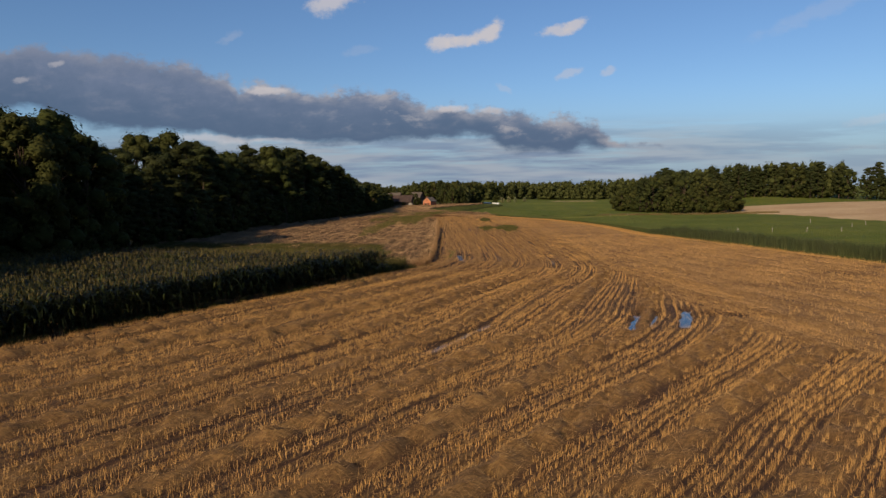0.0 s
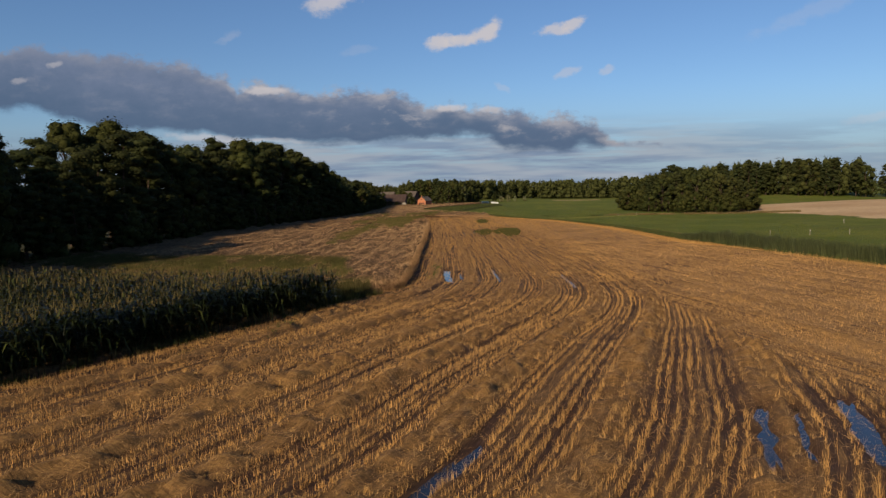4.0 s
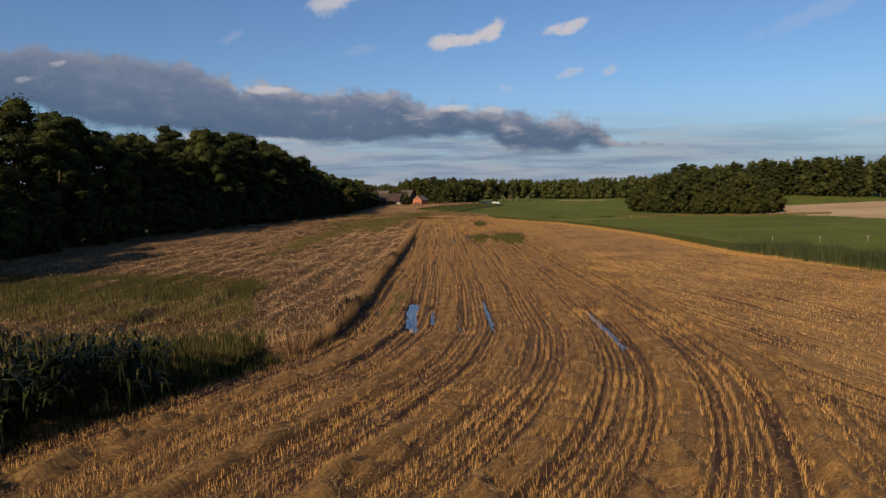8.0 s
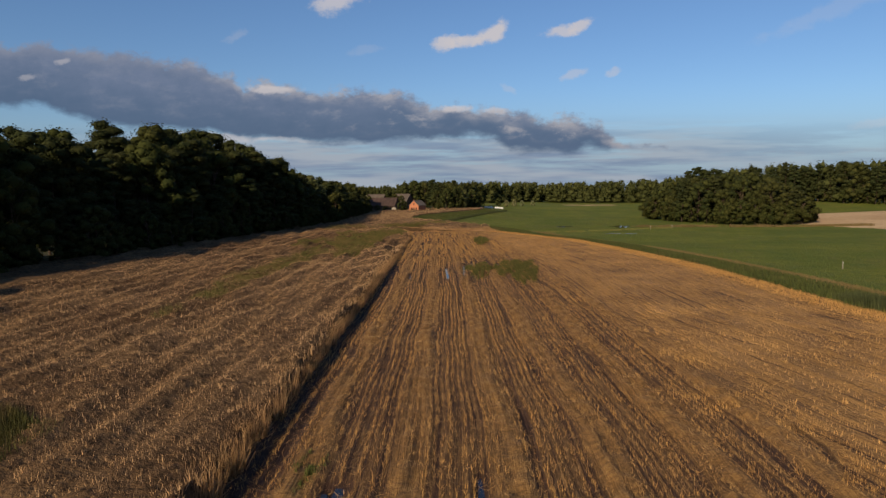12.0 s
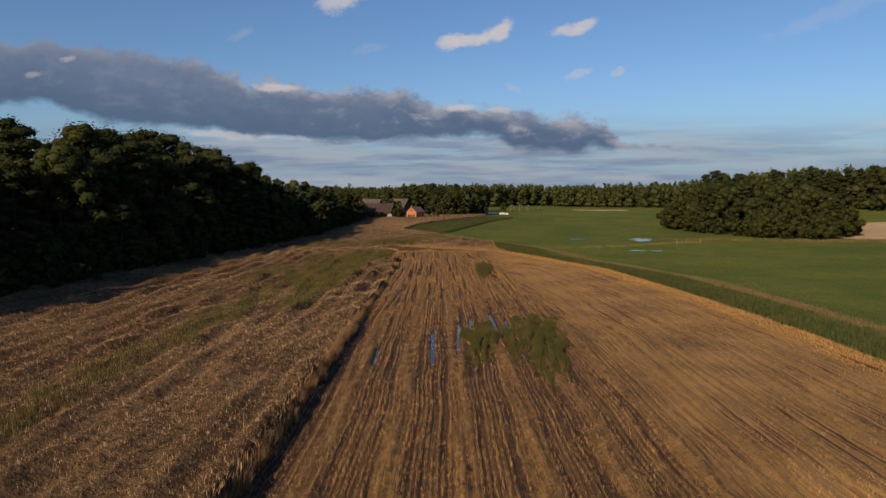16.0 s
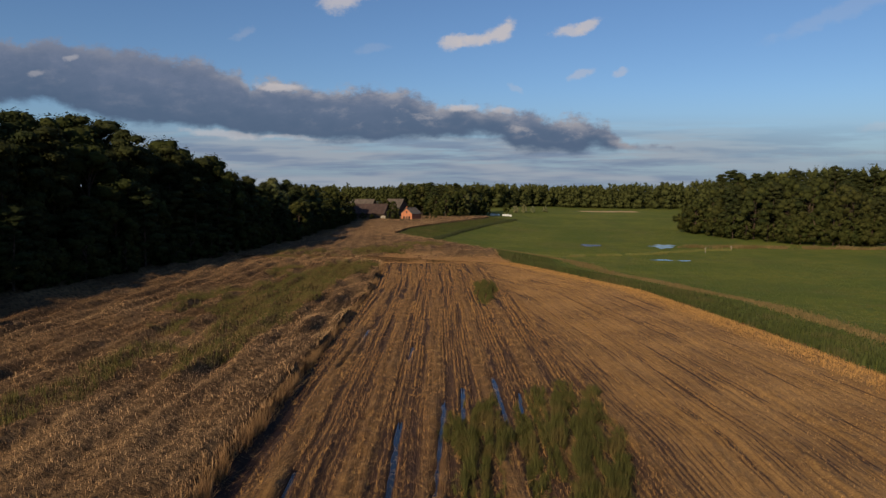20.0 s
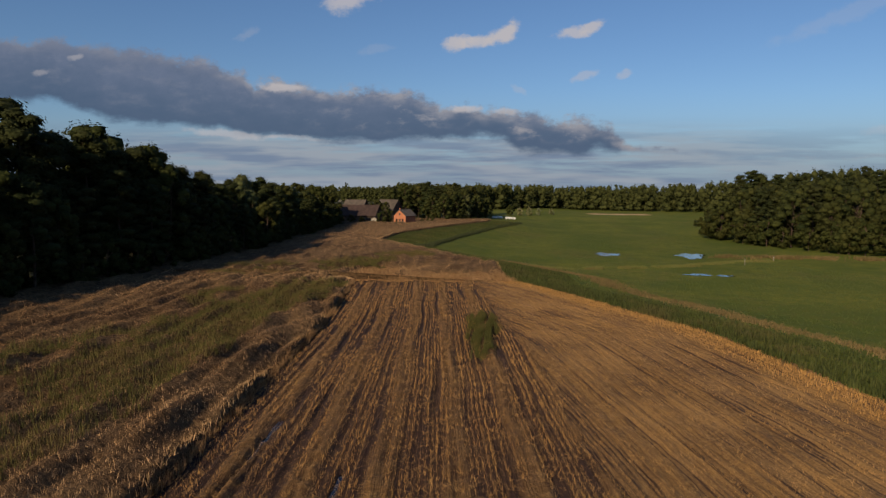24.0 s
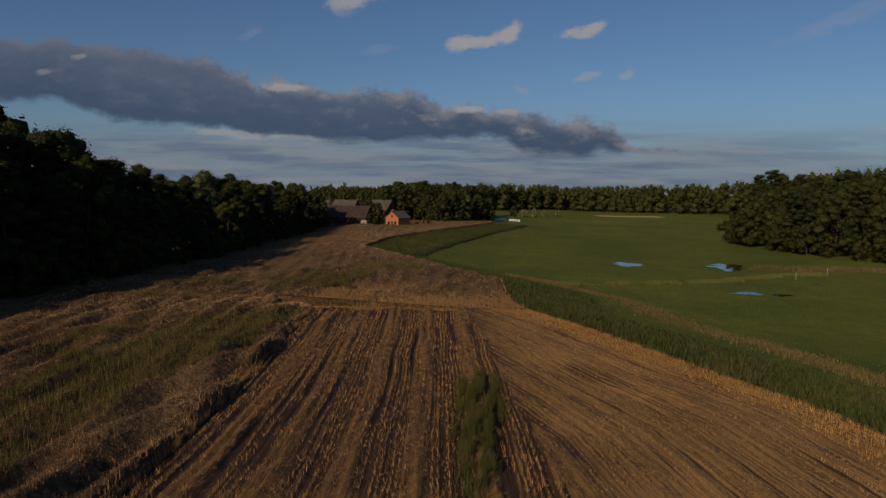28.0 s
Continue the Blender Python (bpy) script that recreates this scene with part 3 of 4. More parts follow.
tagged(thin, "single upright stubble stalks", "stubble", kind="stuff")
keep = (straw > 0.28) & (pick < np.where(near, 0.34, 0.06))
loose = tufts("straw", x[keep], y[keep], z[keep] - 0.01, 0.26, np.where(near[keep], 0.0052, 0.014), 2, 0.10, M_STRAW, 4, flat=0.86)
tagged(loose, "loose dry straw lying in windrows", "straw", kind="stuff")

keep = near & (straw < 0.4) & (rng.uniform(0, 1, len(x)) < 0.055) & (y < 160)
strewn = tufts("straw", x[keep], y[keep], z[keep] + 0.04, 0.42, 0.0060, 2, 0.08, M_STRAW, 5, flat=0.88)
tagged(strewn, "single long straws strewn over the stubble", "straw", kind="stuff")


# ---- puddles ----
def water_colour(k):
    return rgb(0.012, 0.012, 0.012)


M_WATER = material("muddy_water", water_colour, 0.03, 0.5)


def puddle(px, py, w, ln, turn, z, name="puddle"):
    a = np.linspace(0, 2 * math.pi, 25)[:-1]
    r = 1 + 0.17 * np.sin(a * 3 + px) + 0.16 * np.sin(a * 5 + py) + 0.14 * np.sin(a * 9 + py)
    c, s = math.cos(radians(turn)), math.sin(radians(turn))
    lx, ly = np.cos(a) * w * 1.4 * r, np.sin(a) * ln * 1.12 * r
    v = np.stack([lx * c - ly * s, lx * s + ly * c, np.zeros(24)], 1)
    v = np.vstack([[0, 0, 0], v])
    f = np.array([[0, i + 1, (i + 1) % 24 + 1] for i in range(24)])
    ob = mesh_object(name, v, f, M_WATER)
    ob.matrix_world = pose(px, py, z)
    return ob


for x0, y0, x1, y1, w in PUDDLES:
    px, py = (x0 + x1) / 2, (y0 + y1) / 2
    water = puddle(px, py, w, math.hypot(x1 - x0, y1 - y0) / 2, math.degrees(math.atan2(x0 - x1, y1 - y0)), float(land(px, py)) - 0.15)
    tagged(water, "shallow puddle of blue-grey water in a wheel rut", "puddle", "puddles in the stubble")
for px, py, w, ln, turn, what in ((27.2, 257.5, 1.7, 3.0, 8, "small"), (43.8, 256.0, 1.9, 5.0, -12, "large"), (35.6, 225.0, 1.3, 1.1, 0, "long"), (39.4, 224.0, 1.0, 0.9, 0, "narrow")):
    tagged(puddle(px, py, w, ln, turn, float(land(px, py)) + 0.045, "pond"), what + " shallow pool of water in the green meadow", "pond")


# ---- standing crop ----
def crop_area(n, ya, yb, xa):
    y = rng.uniform(ya, yb, n)
    hi = np.where(y < 196, curve(LEFT, y), curve(EDGE, y)) - 0.05
    return xa + (hi - xa) * rng.uniform(0, 1, n) ** 0.8, y, hi


def maize_end(x):
    """Where the maize stops and the crop begins, along the flight."""
    return 57.5 - 0.13 * (x + 9.0)


gy2 = np.arange(59.0, 344.0, 0.65)
aa2 = np.linspace(0, 1, 122) ** 0.8
hi2 = np.where(gy2 < 196, curve(LEFT, gy2), curve(EDGE, gy2))[:, None]
Xc = -46 + (hi2 + 46) * aa2[None, :]
Yc = np.repeat(gy2[:, None], len(aa2), 1) + 0 * Xc
def canopy(x, y):
    """Uneven top of the crop, in faint drill rows and clumps."""
    sx = x - np.where(y < 196, curve(LEFT, y), curve(EDGE, y) * 0.3)
    return (0.12 * ripple(sx, y * 0.10, 1.4, 31) + 0.05 * ripple(x, y, 0.95, 30) + 0.05 * ripple(x, y, 8, 32)) * (1.15 + 0.5 * sstep(120, 150, y) - 1.0 * sstep(203, 236, y)) - 0.32 * sstep(122, 150, y) * (y < 196) * np.exp(-(sx / 1.3) ** 2)


def stand(x, y):
    """How tall the crop stands: thin and low just past the end of the stubble."""
    part_ = sstep(193, 195.8, y) * sstep(-16, -12.5, x)
    return 1 - part_ * (1 - 0.08 - 0.92 * sstep(196.5, 211, y + 3 * ripple(x, y, 14, 34)))


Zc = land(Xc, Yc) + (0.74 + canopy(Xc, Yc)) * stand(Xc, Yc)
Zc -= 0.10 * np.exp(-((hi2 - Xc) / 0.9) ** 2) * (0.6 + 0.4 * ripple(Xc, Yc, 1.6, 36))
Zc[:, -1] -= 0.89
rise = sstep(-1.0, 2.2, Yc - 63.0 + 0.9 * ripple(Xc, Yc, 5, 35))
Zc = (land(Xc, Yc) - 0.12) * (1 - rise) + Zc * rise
# sheet under the ears; its darker brown paints the shade between stalks
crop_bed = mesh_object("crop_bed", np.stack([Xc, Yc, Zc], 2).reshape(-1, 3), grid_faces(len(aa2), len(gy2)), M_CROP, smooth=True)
tagged(crop_bed, "dense ripe brown grain crop, a sheet coloured dark for shade between stalks", "crop", kind="stuff")
x, y, hi = crop_area(175000, 61, 340, -36)
keep = (y > 62.6 - 0.9 * ripple(x, y, 5, 35) + 2.5 * rng.uniform(0, 1, len(x))) & ((y < 200) | (rng.uniform(0, 1, len(y)) < 0.5))
x, y = x[keep], y[keep]
late = (y + 14 * ripple(x, y, 22, 39) > 142) & (y + 8 * ripple(x, y, 22, 39) < 186)
for sel, mat_, sd, what in ((~late, M_EARS, 6, "ripe golden ears of a standing grain crop"), (late, M_EARS_DARK, 61, "thin reddish brown ears of a weedy grain crop")):
    ears = tufts("crop_ears", x[sel], y[sel], land(x[sel], y[sel]) + (0.56 + canopy(x[sel], y[sel])) * stand(x[sel], y[sel]), 0.36, 0.0115, 3, 0.45, mat_, sd)
    tagged(ears, what, "crop", kind="stuff")
ye = np.concatenate([rng.uniform(63, 196, 9000), 195.2 + rng.uniform(0, 1, 6500) ** 1.5 * 5.0])
xe = np.concatenate([curve(LEFT, ye[:9000]) - rng.uniform(-0.15, 0.7, 9000) + 0.15 * ripple(ye[:9000], 0 * ye[:9000], 2.5, 37), rng.uniform(-13, 5.5, 6500)])
ye[9000:] += 0.9 * ripple(xe[9000:], 0 * xe[9000:], 5, 40)
# darker ears here paint the shaded side of the crop's edge
edge = tufts("crop_edge", xe, ye, land(xe, ye) - 0.05, (0.84 + 0.13 * ripple(xe, ye, 1.7, 38)) * (1 - 0.50 * sstep(122, 150, ye)) * np.where(ye > 194.4, 0.5, 1.0), 0.013, 6, 0.40, M_EARS_DARK, 7)
tagged(edge, "cut edge of the standing grain crop", "crop", kind="stuff")
xe = rng.uniform(-22, 6, 11000)
ye = 195.6 + rng.uniform(0, 1, 11000) * 18 + 0.9 * ripple(xe, 0 * xe, 5, 40)
keep = xe < curve(EDGE, ye) - 0.2
thin_crop = tufts("crop_ears", xe[keep], ye[keep], land(xe[keep], ye[keep]) + 0.12, 0.55, 0.015, 4, 0.55, M_EARS_DARK, 62)
tagged(thin_crop, "thin uneven golden crop past the end of the stubble", "crop", kind="stuff")
ye = rng.uniform(95, 196, 12000)
xe = curve(RIGHT, ye) - rng.uniform(0, 1, 12000) ** 1.4 * 2.6
fringe = tufts("stubble_fringe", xe, ye, field_height(xe, ye)[0] - 0.03, 0.28, 0.012, 2, 0.40, M_STALK_OLD, 63)
tagged(fringe, "tall pale golden stubble along the meadow's edge", "stubble", kind="stuff")
# green weeds in the crop, in drifts, and the grassy end of the maize
x, y, hi = crop_area(100000, 62, 260, -40)
def drift(cx, cy, rx, ry, lean_):
    return np.exp(-(((x - cx - lean_ * (y - cy)) / rx) ** 2 + ((y - cy) / ry) ** 2))


green = drift(-18.5, 165, 2.6, 24, 0.05) + 1.5 * drift(-14.2, 152, 1.5, 15, -0.04) + drift(-15, 208, 5, 8, 0.25) + drift(-9, 221, 5, 3.5, 0) + drift(-27, 204, 4, 4, 1.0) + drift(-18, 125, 1.6, 16, 0.05) + 0.8 * drift(-17, 106, 1.2, 12, 0) + 0.8 * drift(-16.5, 160, 1.8, 12, -0.05) + 0.8 * drift(-14.5, 178, 1.6, 10, 0.05) + 0.7 * drift(-26, 196, 5, 3, 1.2) + drift(-14.5, 138, 1.1, 7, -0.1) + drift(-23.5, 157, 1.6, 8, 0.1) + drift(-22.6, 179, 1.6, 6, 0.1) + 1.4 * drift(-15.0, 179, 1.8, 9, 0.12) + 1.5 * drift(-18, 70.3, 15, 5.0, 0) * (np.abs(y - 70.3 + 0.5 * ripple(x, y, 3, 42)) < 4.1) * (x < -8.4 - 0.33 * (y - 66.2))
keep = (green + 0.22 * ripple(x, y, 5, 41) > 0.55) & (y > 64)
weeds = tufts("weeds", x[keep], y[keep], land(x[keep], y[keep]) + 0.56 + canopy(x[keep], y[keep]), 0.66, 0.018, 5, 0.50, M_WEED, 8)
tagged(weeds, "green weeds growing in the ripe crop", "weeds", kind="stuff")
x = rng.uniform(-45, -7, 34000)
y = maize_end(x) - rng.uniform(0, 2.5, 34000) + rng.uniform(0, 1, 34000) * (66.6 - maize_end(x)) - 0.9 * ripple(x, 63 + 0 * x, 5, 35)
keep = (x < curve(LEFT, y) - 0.15)
margin = tufts("grass_margin", x[keep], y[keep], land(x[keep], y[keep]), 0.85, 0.035, 3, 0.3, M_MARGIN, 9)
tagged(margin, "green grassy strip between the maize and the grain", "grass", kind="stuff")


n = 16000
x = rng.uniform(-42, -11, n)
y = np.interp(x, [-42, -28, -12], [82.0, 77.5, 76.5]) + rng.uniform(-1, 1, n) * np.interp(x, [-42, -26, -17, -12], [5.2, 5.2, 5.0, 2.2]) + 0.6 * ripple(x, 0 * x, 5, 46)
weedy = tufts("grass_strip", x, y, land(x, y) + 0.45, 0.66, 0.026, 4, 0.45, M_MARGIN, 47)
tagged(weedy, "dense olive green grass strip in the ripe grain", "grass", kind="stuff")
y = rng.uniform(8, 63, 5200)
x = curve(LEFT, y) - 0.45 + rng.normal(0, 0.35, 5200)
keep = ripple(x, y, 3, 48) > -0.3
fringe = tufts("grass_fringe", x[keep], y[keep], land(x[keep], y[keep]) - 0.05, 0.40, 0.02, 4, 0.45, M_MARGIN, 49)
tagged(fringe, "fringe of dark grass at the foot of the maize", "grass", kind="stuff")


def patch(name, cx, cy, rx, ry, n, h, seed, mat, label):
    """An uncut tuft of tall green grass left in the stubble."""
    r = np.random.RandomState(seed)
    a, d = r.uniform(0, 2 * math.pi, n), np.sqrt(r.uniform(0, 1, n))
    rough = 1 + 0.2 * np.sin(3 * a) + 0.14 * np.sin(7 * a + seed) + 0.12 * np.sin(13 * a)
    x, y = cx + np.cos(a) * d * rx * rough + r.normal(0, 0.12, n), cy + np.sin(a) * d * ry * rough + r.normal(0, 0.3, n)
    gap = ripple(x * 3, y * 0.2, 1.6, seed + 5) + 0.5 * ripple(x, y, 2.2, seed + 6)
    x, y, d = x[gap > -0.12], y[gap > -0.12], d[gap > -0.12]
    return tagged(tufts(name, x, y, field_height(x, y)[0] - 0.05, h * (1.1 - 0.4 * d) * (1 + 0.3 * np.clip(ripple(x, y, 1.3, seed + 7), -1, 1)), 0.014, 6, 0.42, mat, seed), label, "grass", kind="stuff")


patch("grass_patch", 1.9, 125.2, 1.15, 5.6, 4600, 0.52, 51, M_PATCH, "uncut patch of tall green grass between muddy ruts")
patch("grass_patch", 6.1, 125.6, 1.55, 8.6, 7600, 0.58, 53, M_PATCH, "curved uncut patch of tall green grass in the stubble")
patch("grass_patch", 4.1, 126.0, 0.55, 5.0, 1500, 0.42, 54, M_PATCH, "thin tuft of green grass between wheel ruts")
patch("grass_patch", 2.2, 168.0, 1.0, 7.2, 4200, 0.62, 52, M_PATCH, "narrow uncut strip of green grass in the stubble")

patch("grass_tuft", -3.2, 71.5, 0.30, 1.7, 420, 0.22, 55, M_TURF, "small green tuft on the muddy stubble")
patch("grass_tuft", -3.0, 77.0, 0.25, 1.2, 260, 0.20, 56, M_TURF, "small green tuft beside a puddle")
patch("grass_tuft", -9.5, 51.5, 0.7, 2.2, 300, 0.16, 57, M_PATCH, "green regrowth on the stubble beside the maize")
patch("grass_tuft", -12.6, 46.0, 0.6, 1.8, 200, 0.16, 58, M_PATCH, "green regrowth on the stubble beside the maize")

# ---- meadow edge: weeds, dry strip, turf and reeds ----
n = 28000
y = rng.uniform(25, 345, n)
off = rng.uniform(0, 1, n) ** 1.2 * 9.0
x = curve(EDGE, y) + 0.2 + off
bank = tufts("bank_grass", x, y, land(x, y) - 0.03, 0.42 * (1 - off / 14) + 0.12, 0.055, 3, 0.35, M_GRASS, 12)
tagged(bank, "rough green grass along the field's edge", "grass", kind="stuff")
y = rng.uniform(25, 230, 15000)
x = curve(EDGE, y) + np.interp(y, [100, 140, 165, 180, 196, 205, 220], [9.8, 10.3, 13.0, 13.5, 17.0, 14.0, 13.0]) + rng.normal(0, 1.3, 15000)
dry = tufts("dry_grass", x, y, land(x, y) - 0.03, 0.32, 0.04, 3, 0.4, M_DRY, 13)
tagged(dry, "strip of dry tan grass beside the meadow", "grass", kind="stuff")
n = 50000
y = rng.uniform(40, 330, n)
x = curve(EDGE, y) + 8 + rng.uniform(0, 1, n) * 60
turf = tufts("turf", x, y, land(x, y) - 0.02, 0.16, 0.085, 1, 0.5, M_TURF, 14)
tagged(turf, "short green meadow grass", "grass", kind="stuff")
y = rng.uniform(25, 107, 13000)
x = curve(EDGE, y) + 0.5 + rng.uniform(0, 1, 13000) ** 1.3 * 2.4
reeds = tufts("reeds", x, y, land(x, y) - 0.05, (1.65 + 0.25 * ripple(x, y, 3, 16)) * (1 - sstep(98, 107, y) * 0.5), 0.035, 4, 0.2, M_REED, 15)
tagged(reeds, "dark green reeds along the ditch", "reeds", kind="stuff")


# ---- maize ----
def maize_field():
    """Rows of tall maize: stalk, drooping leaves and tassel each."""
    r = np.random.RandomState(77)
    px, py = [], []
    for k in range(44):
        t = np.arange(0, 75, 0.19 if k < 5 else 0.32)
        # rows run beside the stubble's edge, 0.75 m apart
        ex = np.interp(t, [0, 75], [-44.0, -8.0])
        ey = np.interp(t, [0, 75], [-3.5, 60.5])
        px.append(ex - 0.87 * 0.75 * (k - 1.7) + r.normal(0, 0.05, len(t)))
        py.append(ey + 0.49 * 0.75 * (k - 1.7) + r.normal(0, 0.08, len(t)))
    px, py = np.concatenate(px), np.concatenate(py)
    keep = (py < maize_end(px)) & (py > 8) & (px > -46)
    px, py = px[keep], py[keep]
    front = px > np.interp(py, [-3.5, 60.5], [-44.0, -8.0]) - 5.0
    n = len(px)
    h = r.uniform(2.05, 2.5, n) + 0.12 * ripple(px, py, 7, 78)
    pz = land(px, py)
    V, F, base = [], [], 0
    for j in range(8):
        if j < 4:
            m = front
        else:
            m = np.ones(n, bool)
        k = int(m.sum())
        a = r.uniform(0, 2 * math.pi, k)
        hz = h[m] * (0.18 + 0.095 * j + r.uniform(-0.03, 0.03, k))
        ln = r.uniform(0.75, 1.1, k) * (1.0 if j < 6 else 0.7)
        w = 0.05
        dx, dy = np.cos(a), np.sin(a)
        sx, sy = -dy * w, dx * w
        pts = []
        for f, up, ww in ((0.0, 0.0, 0.5), (0.33, 0.42, 1.0), (0.70, 0.40, 0.75)):
            for sg in (-1, 1):
                pts.append(np.stack([px[m] + dx * ln * f + sx * sg * ww, py[m] + dy * ln * f + sy * sg * ww, pz[m] + hz + ln * up], 1))
        pts.append(np.stack([px[m] + dx * ln, py[m] + dy * ln, pz[m] + hz + ln * r.uniform(-0.3, 0.45, k)], 1))
        p = np.stack(pts, 1).reshape(-1, 3)
        o = base + np.arange(k)[:, None] * 7
        for tri in ((0, 1, 3), (0, 3, 2), (2, 3, 5), (2, 5, 4), (4, 5, 6)):
            F.append(o + np.array(tri)[None, :])
        V.append(p)
        base += k * 7
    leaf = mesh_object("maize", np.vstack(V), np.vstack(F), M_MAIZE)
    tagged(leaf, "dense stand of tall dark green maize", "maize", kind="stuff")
    tagged(tufts("maize_tassels", px, py, pz + h * 0.93, 0.38, 0.014, 4, 0.40, M_TASSEL, 79), "brown tassels on top of the maize", "maize", kind="stuff")
    k = front
    tagged(tufts("maize_stalks", px[k], py[k], pz[k] - 0.05, h[k], 0.016, 1, 0.03, M_MAIZE, 80), "green maize stalks", "maize", kind="stuff")


maize_field()


# ---- trees ----
def tube(path, radii, sides=7):
    """A bent, tapering round limb."""
    V, F = [], []
    for i, (p, r) in enumerate(zip(path, radii)):
        for k in range(sides):
            a = 2 * math.pi * k / sides
            V.append((p[0] + math.cos(a) * r, p[1] + math.sin(a) * r, p[2]))
        if i:
            for k in range(sides):
                b, c = (i - 1) * sides, (k + 1) % sides
                F.append((b + k, b + c, b + sides + c, b + sides + k))
    return V, F


def joined(pieces):
    V, F, o = [], [], 0
    for v, f in pieces:
        V.append(np.asarray(v, float))
        F.append(np.asarray(f, int) + o)
        o += len(v)
    return np.vstack(V), np.vstack(F)


def leaf_sprays(c, rad, n, size, r, up=0.5, core=None, shell=0.60):
    """n leaf sprays on and in an oval of half axes rad round c."""
    d = r.normal(0, 1, (n, 3))
    d /= np.linalg.norm(d, axis=1)[:, None]
    p = np.asarray(c) + d * np.asarray(rad) * (shell + (1.17 - shell) * r.uniform(0, 1, n) ** 1.3)[:, None]
    nrm = d + r.normal(0, 0.40, (n, 3)) + np.array([0, 0, up])
    if core is not None:
        out = p - np.asarray(core)
        nrm = 0.9 * d + 0.6 * out / (np.linalg.norm(out, axis=1)[:, None] + 0.1) + r.normal(0, 0.28, (n, 3)) + np.array([0, 0, 0.4 * up])
    nrm /= np.linalg.norm(nrm, axis=1)[:, None]
    t = np.cross(nrm, r.normal(0, 1, (n, 3)))
    t /= np.linalg.norm(t, axis=1)[:, None]
    b = np.cross(nrm, t)
    s = (size * r.uniform(0.6, 1.4, n))[:, None]
    q = np.stack([p - t * s * 0.8 - b * s * 0.25, p + t * s * 0.75 + nrm * s * 0.15, p + b * s * 0.75 - nrm * s * 0.1], 1)
    return q.reshape(-1, 3), np.arange(n * 3).reshape(-1, 3)


def octa(level):
    """Corners and triangles of a round lump of twigs."""
    v = [Vector(p) for p in ((1, 0, 0), (-1, 0, 0), (0, 1, 0), (0, -1, 0), (0, 0, 1), (0, 0, -1))]
    f = [(0, 2, 4), (2, 1, 4), (1, 3, 4), (3, 0, 4), (2, 0, 5), (1, 2, 5), (3, 1, 5), (0, 3, 5)]
    for _ in range(level):
        mid, out = {}, []

        def half(a, b):
            key = (min(a, b), max(a, b))
            if key not in mid:
                mid[key] = len(v)
                v.append(((v[a] + v[b]) / 2).normalized())
            return mid[key]

        for a, b, c in f:
            ab, bc, ca = half(a, b), half(b, c), half(c, a)
            out += [(a, ab, ca), (ab, b, bc), (ca, bc, c), (ab, bc, ca)]
        f = out
    return np.array([tuple(p) for p in v]), np.array(f)


LUMP, COARSE_LUMP = octa(1), octa(0)


def thicket(c, rad, r, lump=None):
    """The dense, shaded inside of a clump of leaves."""
    v, f = lump or LUMP
    return np.asarray(c) + v * np.asarray(rad) * r.uniform(0.62, 0.86, (len(v), 1)), f


def tree_parts(kind, h, n_leaf, size, seed):
    """Trunk, limbs and crown of a broadleaf, a pine, a bush or a birch of height h."""
    kind = kind.split()[-1]
    r = np.random.RandomState(seed)
    wood, crown = [], []
    tip = np.array([r.normal(0, 0.04 * h), r.normal(0, 0.04 * h), h * 0.92])
    wood.append(tube([tip * f + np.array([0.1 * math.sin(f * 5), 0, 0]) for f in (0, 0.3, 0.6, 1.0)], [0.015 * h, 0.011 * h, 0.007 * h, 0.02]))
    clumps = []
    if kind == "pine":
        for i in range(26):
            f = 0.22 + 0.73 * i / 25
            a, reach = i * 2.4 + r.uniform(-0.5, 0.5), h * (0.150 * (1.04 - f) / 0.8 + 0.035) * r.uniform(0.6, 1.3)
            c = np.array([math.cos(a) * reach, math.sin(a) * reach, h * f])
            wood.append(tube([(0, 0, h * f - 0.1 * reach), c * (0.5, 0.5, 1), c], [0.06, 0.045, 0.02], 4))
            clumps.append((c, np.array([0.095, 0.095, 0.045]) * h * r.uniform(0.7, 1.15)))
        clumps.append((np.array([tip[0], tip[1], h * 0.95]), np.array([0.05, 0.05, 0.055]) * h))
    else:
        wide, base, many = {"broad": (0.31, 0.11, 44), "birch": (0.19, 0.12, 36), "bush": (0.40, 0.10, 15), "willow": (0.45, 0.12, 14)}[kind]
        for i in range(many):
            f = base + (0.93 - base) * (i + 0.5) / many
            g = math.sin(math.pi * min(1.0, (f - base + 0.18) / (1.14 - base))) ** 0.7
            a, reach = i * 2.4 + r.uniform(-0.6, 0.6), h * wide * g * r.uniform(0.45, 1.0)
            c = np.array([math.cos(a) * reach, math.sin(a) * reach, h * f])
            if i % 2 == 0:
                wood.append(tube([(0, 0, h * f * 0.75), c * (0.5, 0.5, 0.9), c], [0.08, 0.055, 0.02], 4))
            clumps.append((c, np.array([0.082, 0.082, 0.070]) * h * r.uniform(0.55, 1.35) * (1.35 if kind in ("bush", "willow") else 1.0)))
    vol = np.array([float(np.prod(c[1])) ** 0.67 for c in clumps])
    for (c, rad), share in zip(clumps, vol / vol.sum()):
        crown.append(thicket(c, rad, r))
        crown.append(leaf_sprays(c, rad, max(6, int(n_leaf * share)), size, r, 0.35 if kind != "pine" else 0.7, (0, 0, 0.5 * h)))
    return joined(wood), joined(crown)


TREE_NAMES = {"pine": "pine_tree", "broad": "broadleaf_tree", "birch": "birch_tree", "bush": "bush", "willow": "willow_bush"}
TREE_LABELS = {"pine": "tall dark green pine with an open crown", "broad": "dark green broadleaf tree with a dense crown",
               "birch": "slender pale green birch tree", "bush": "dense dark green bush under the trees", "willow": "pale grey-green willow bush beside the meadow"}
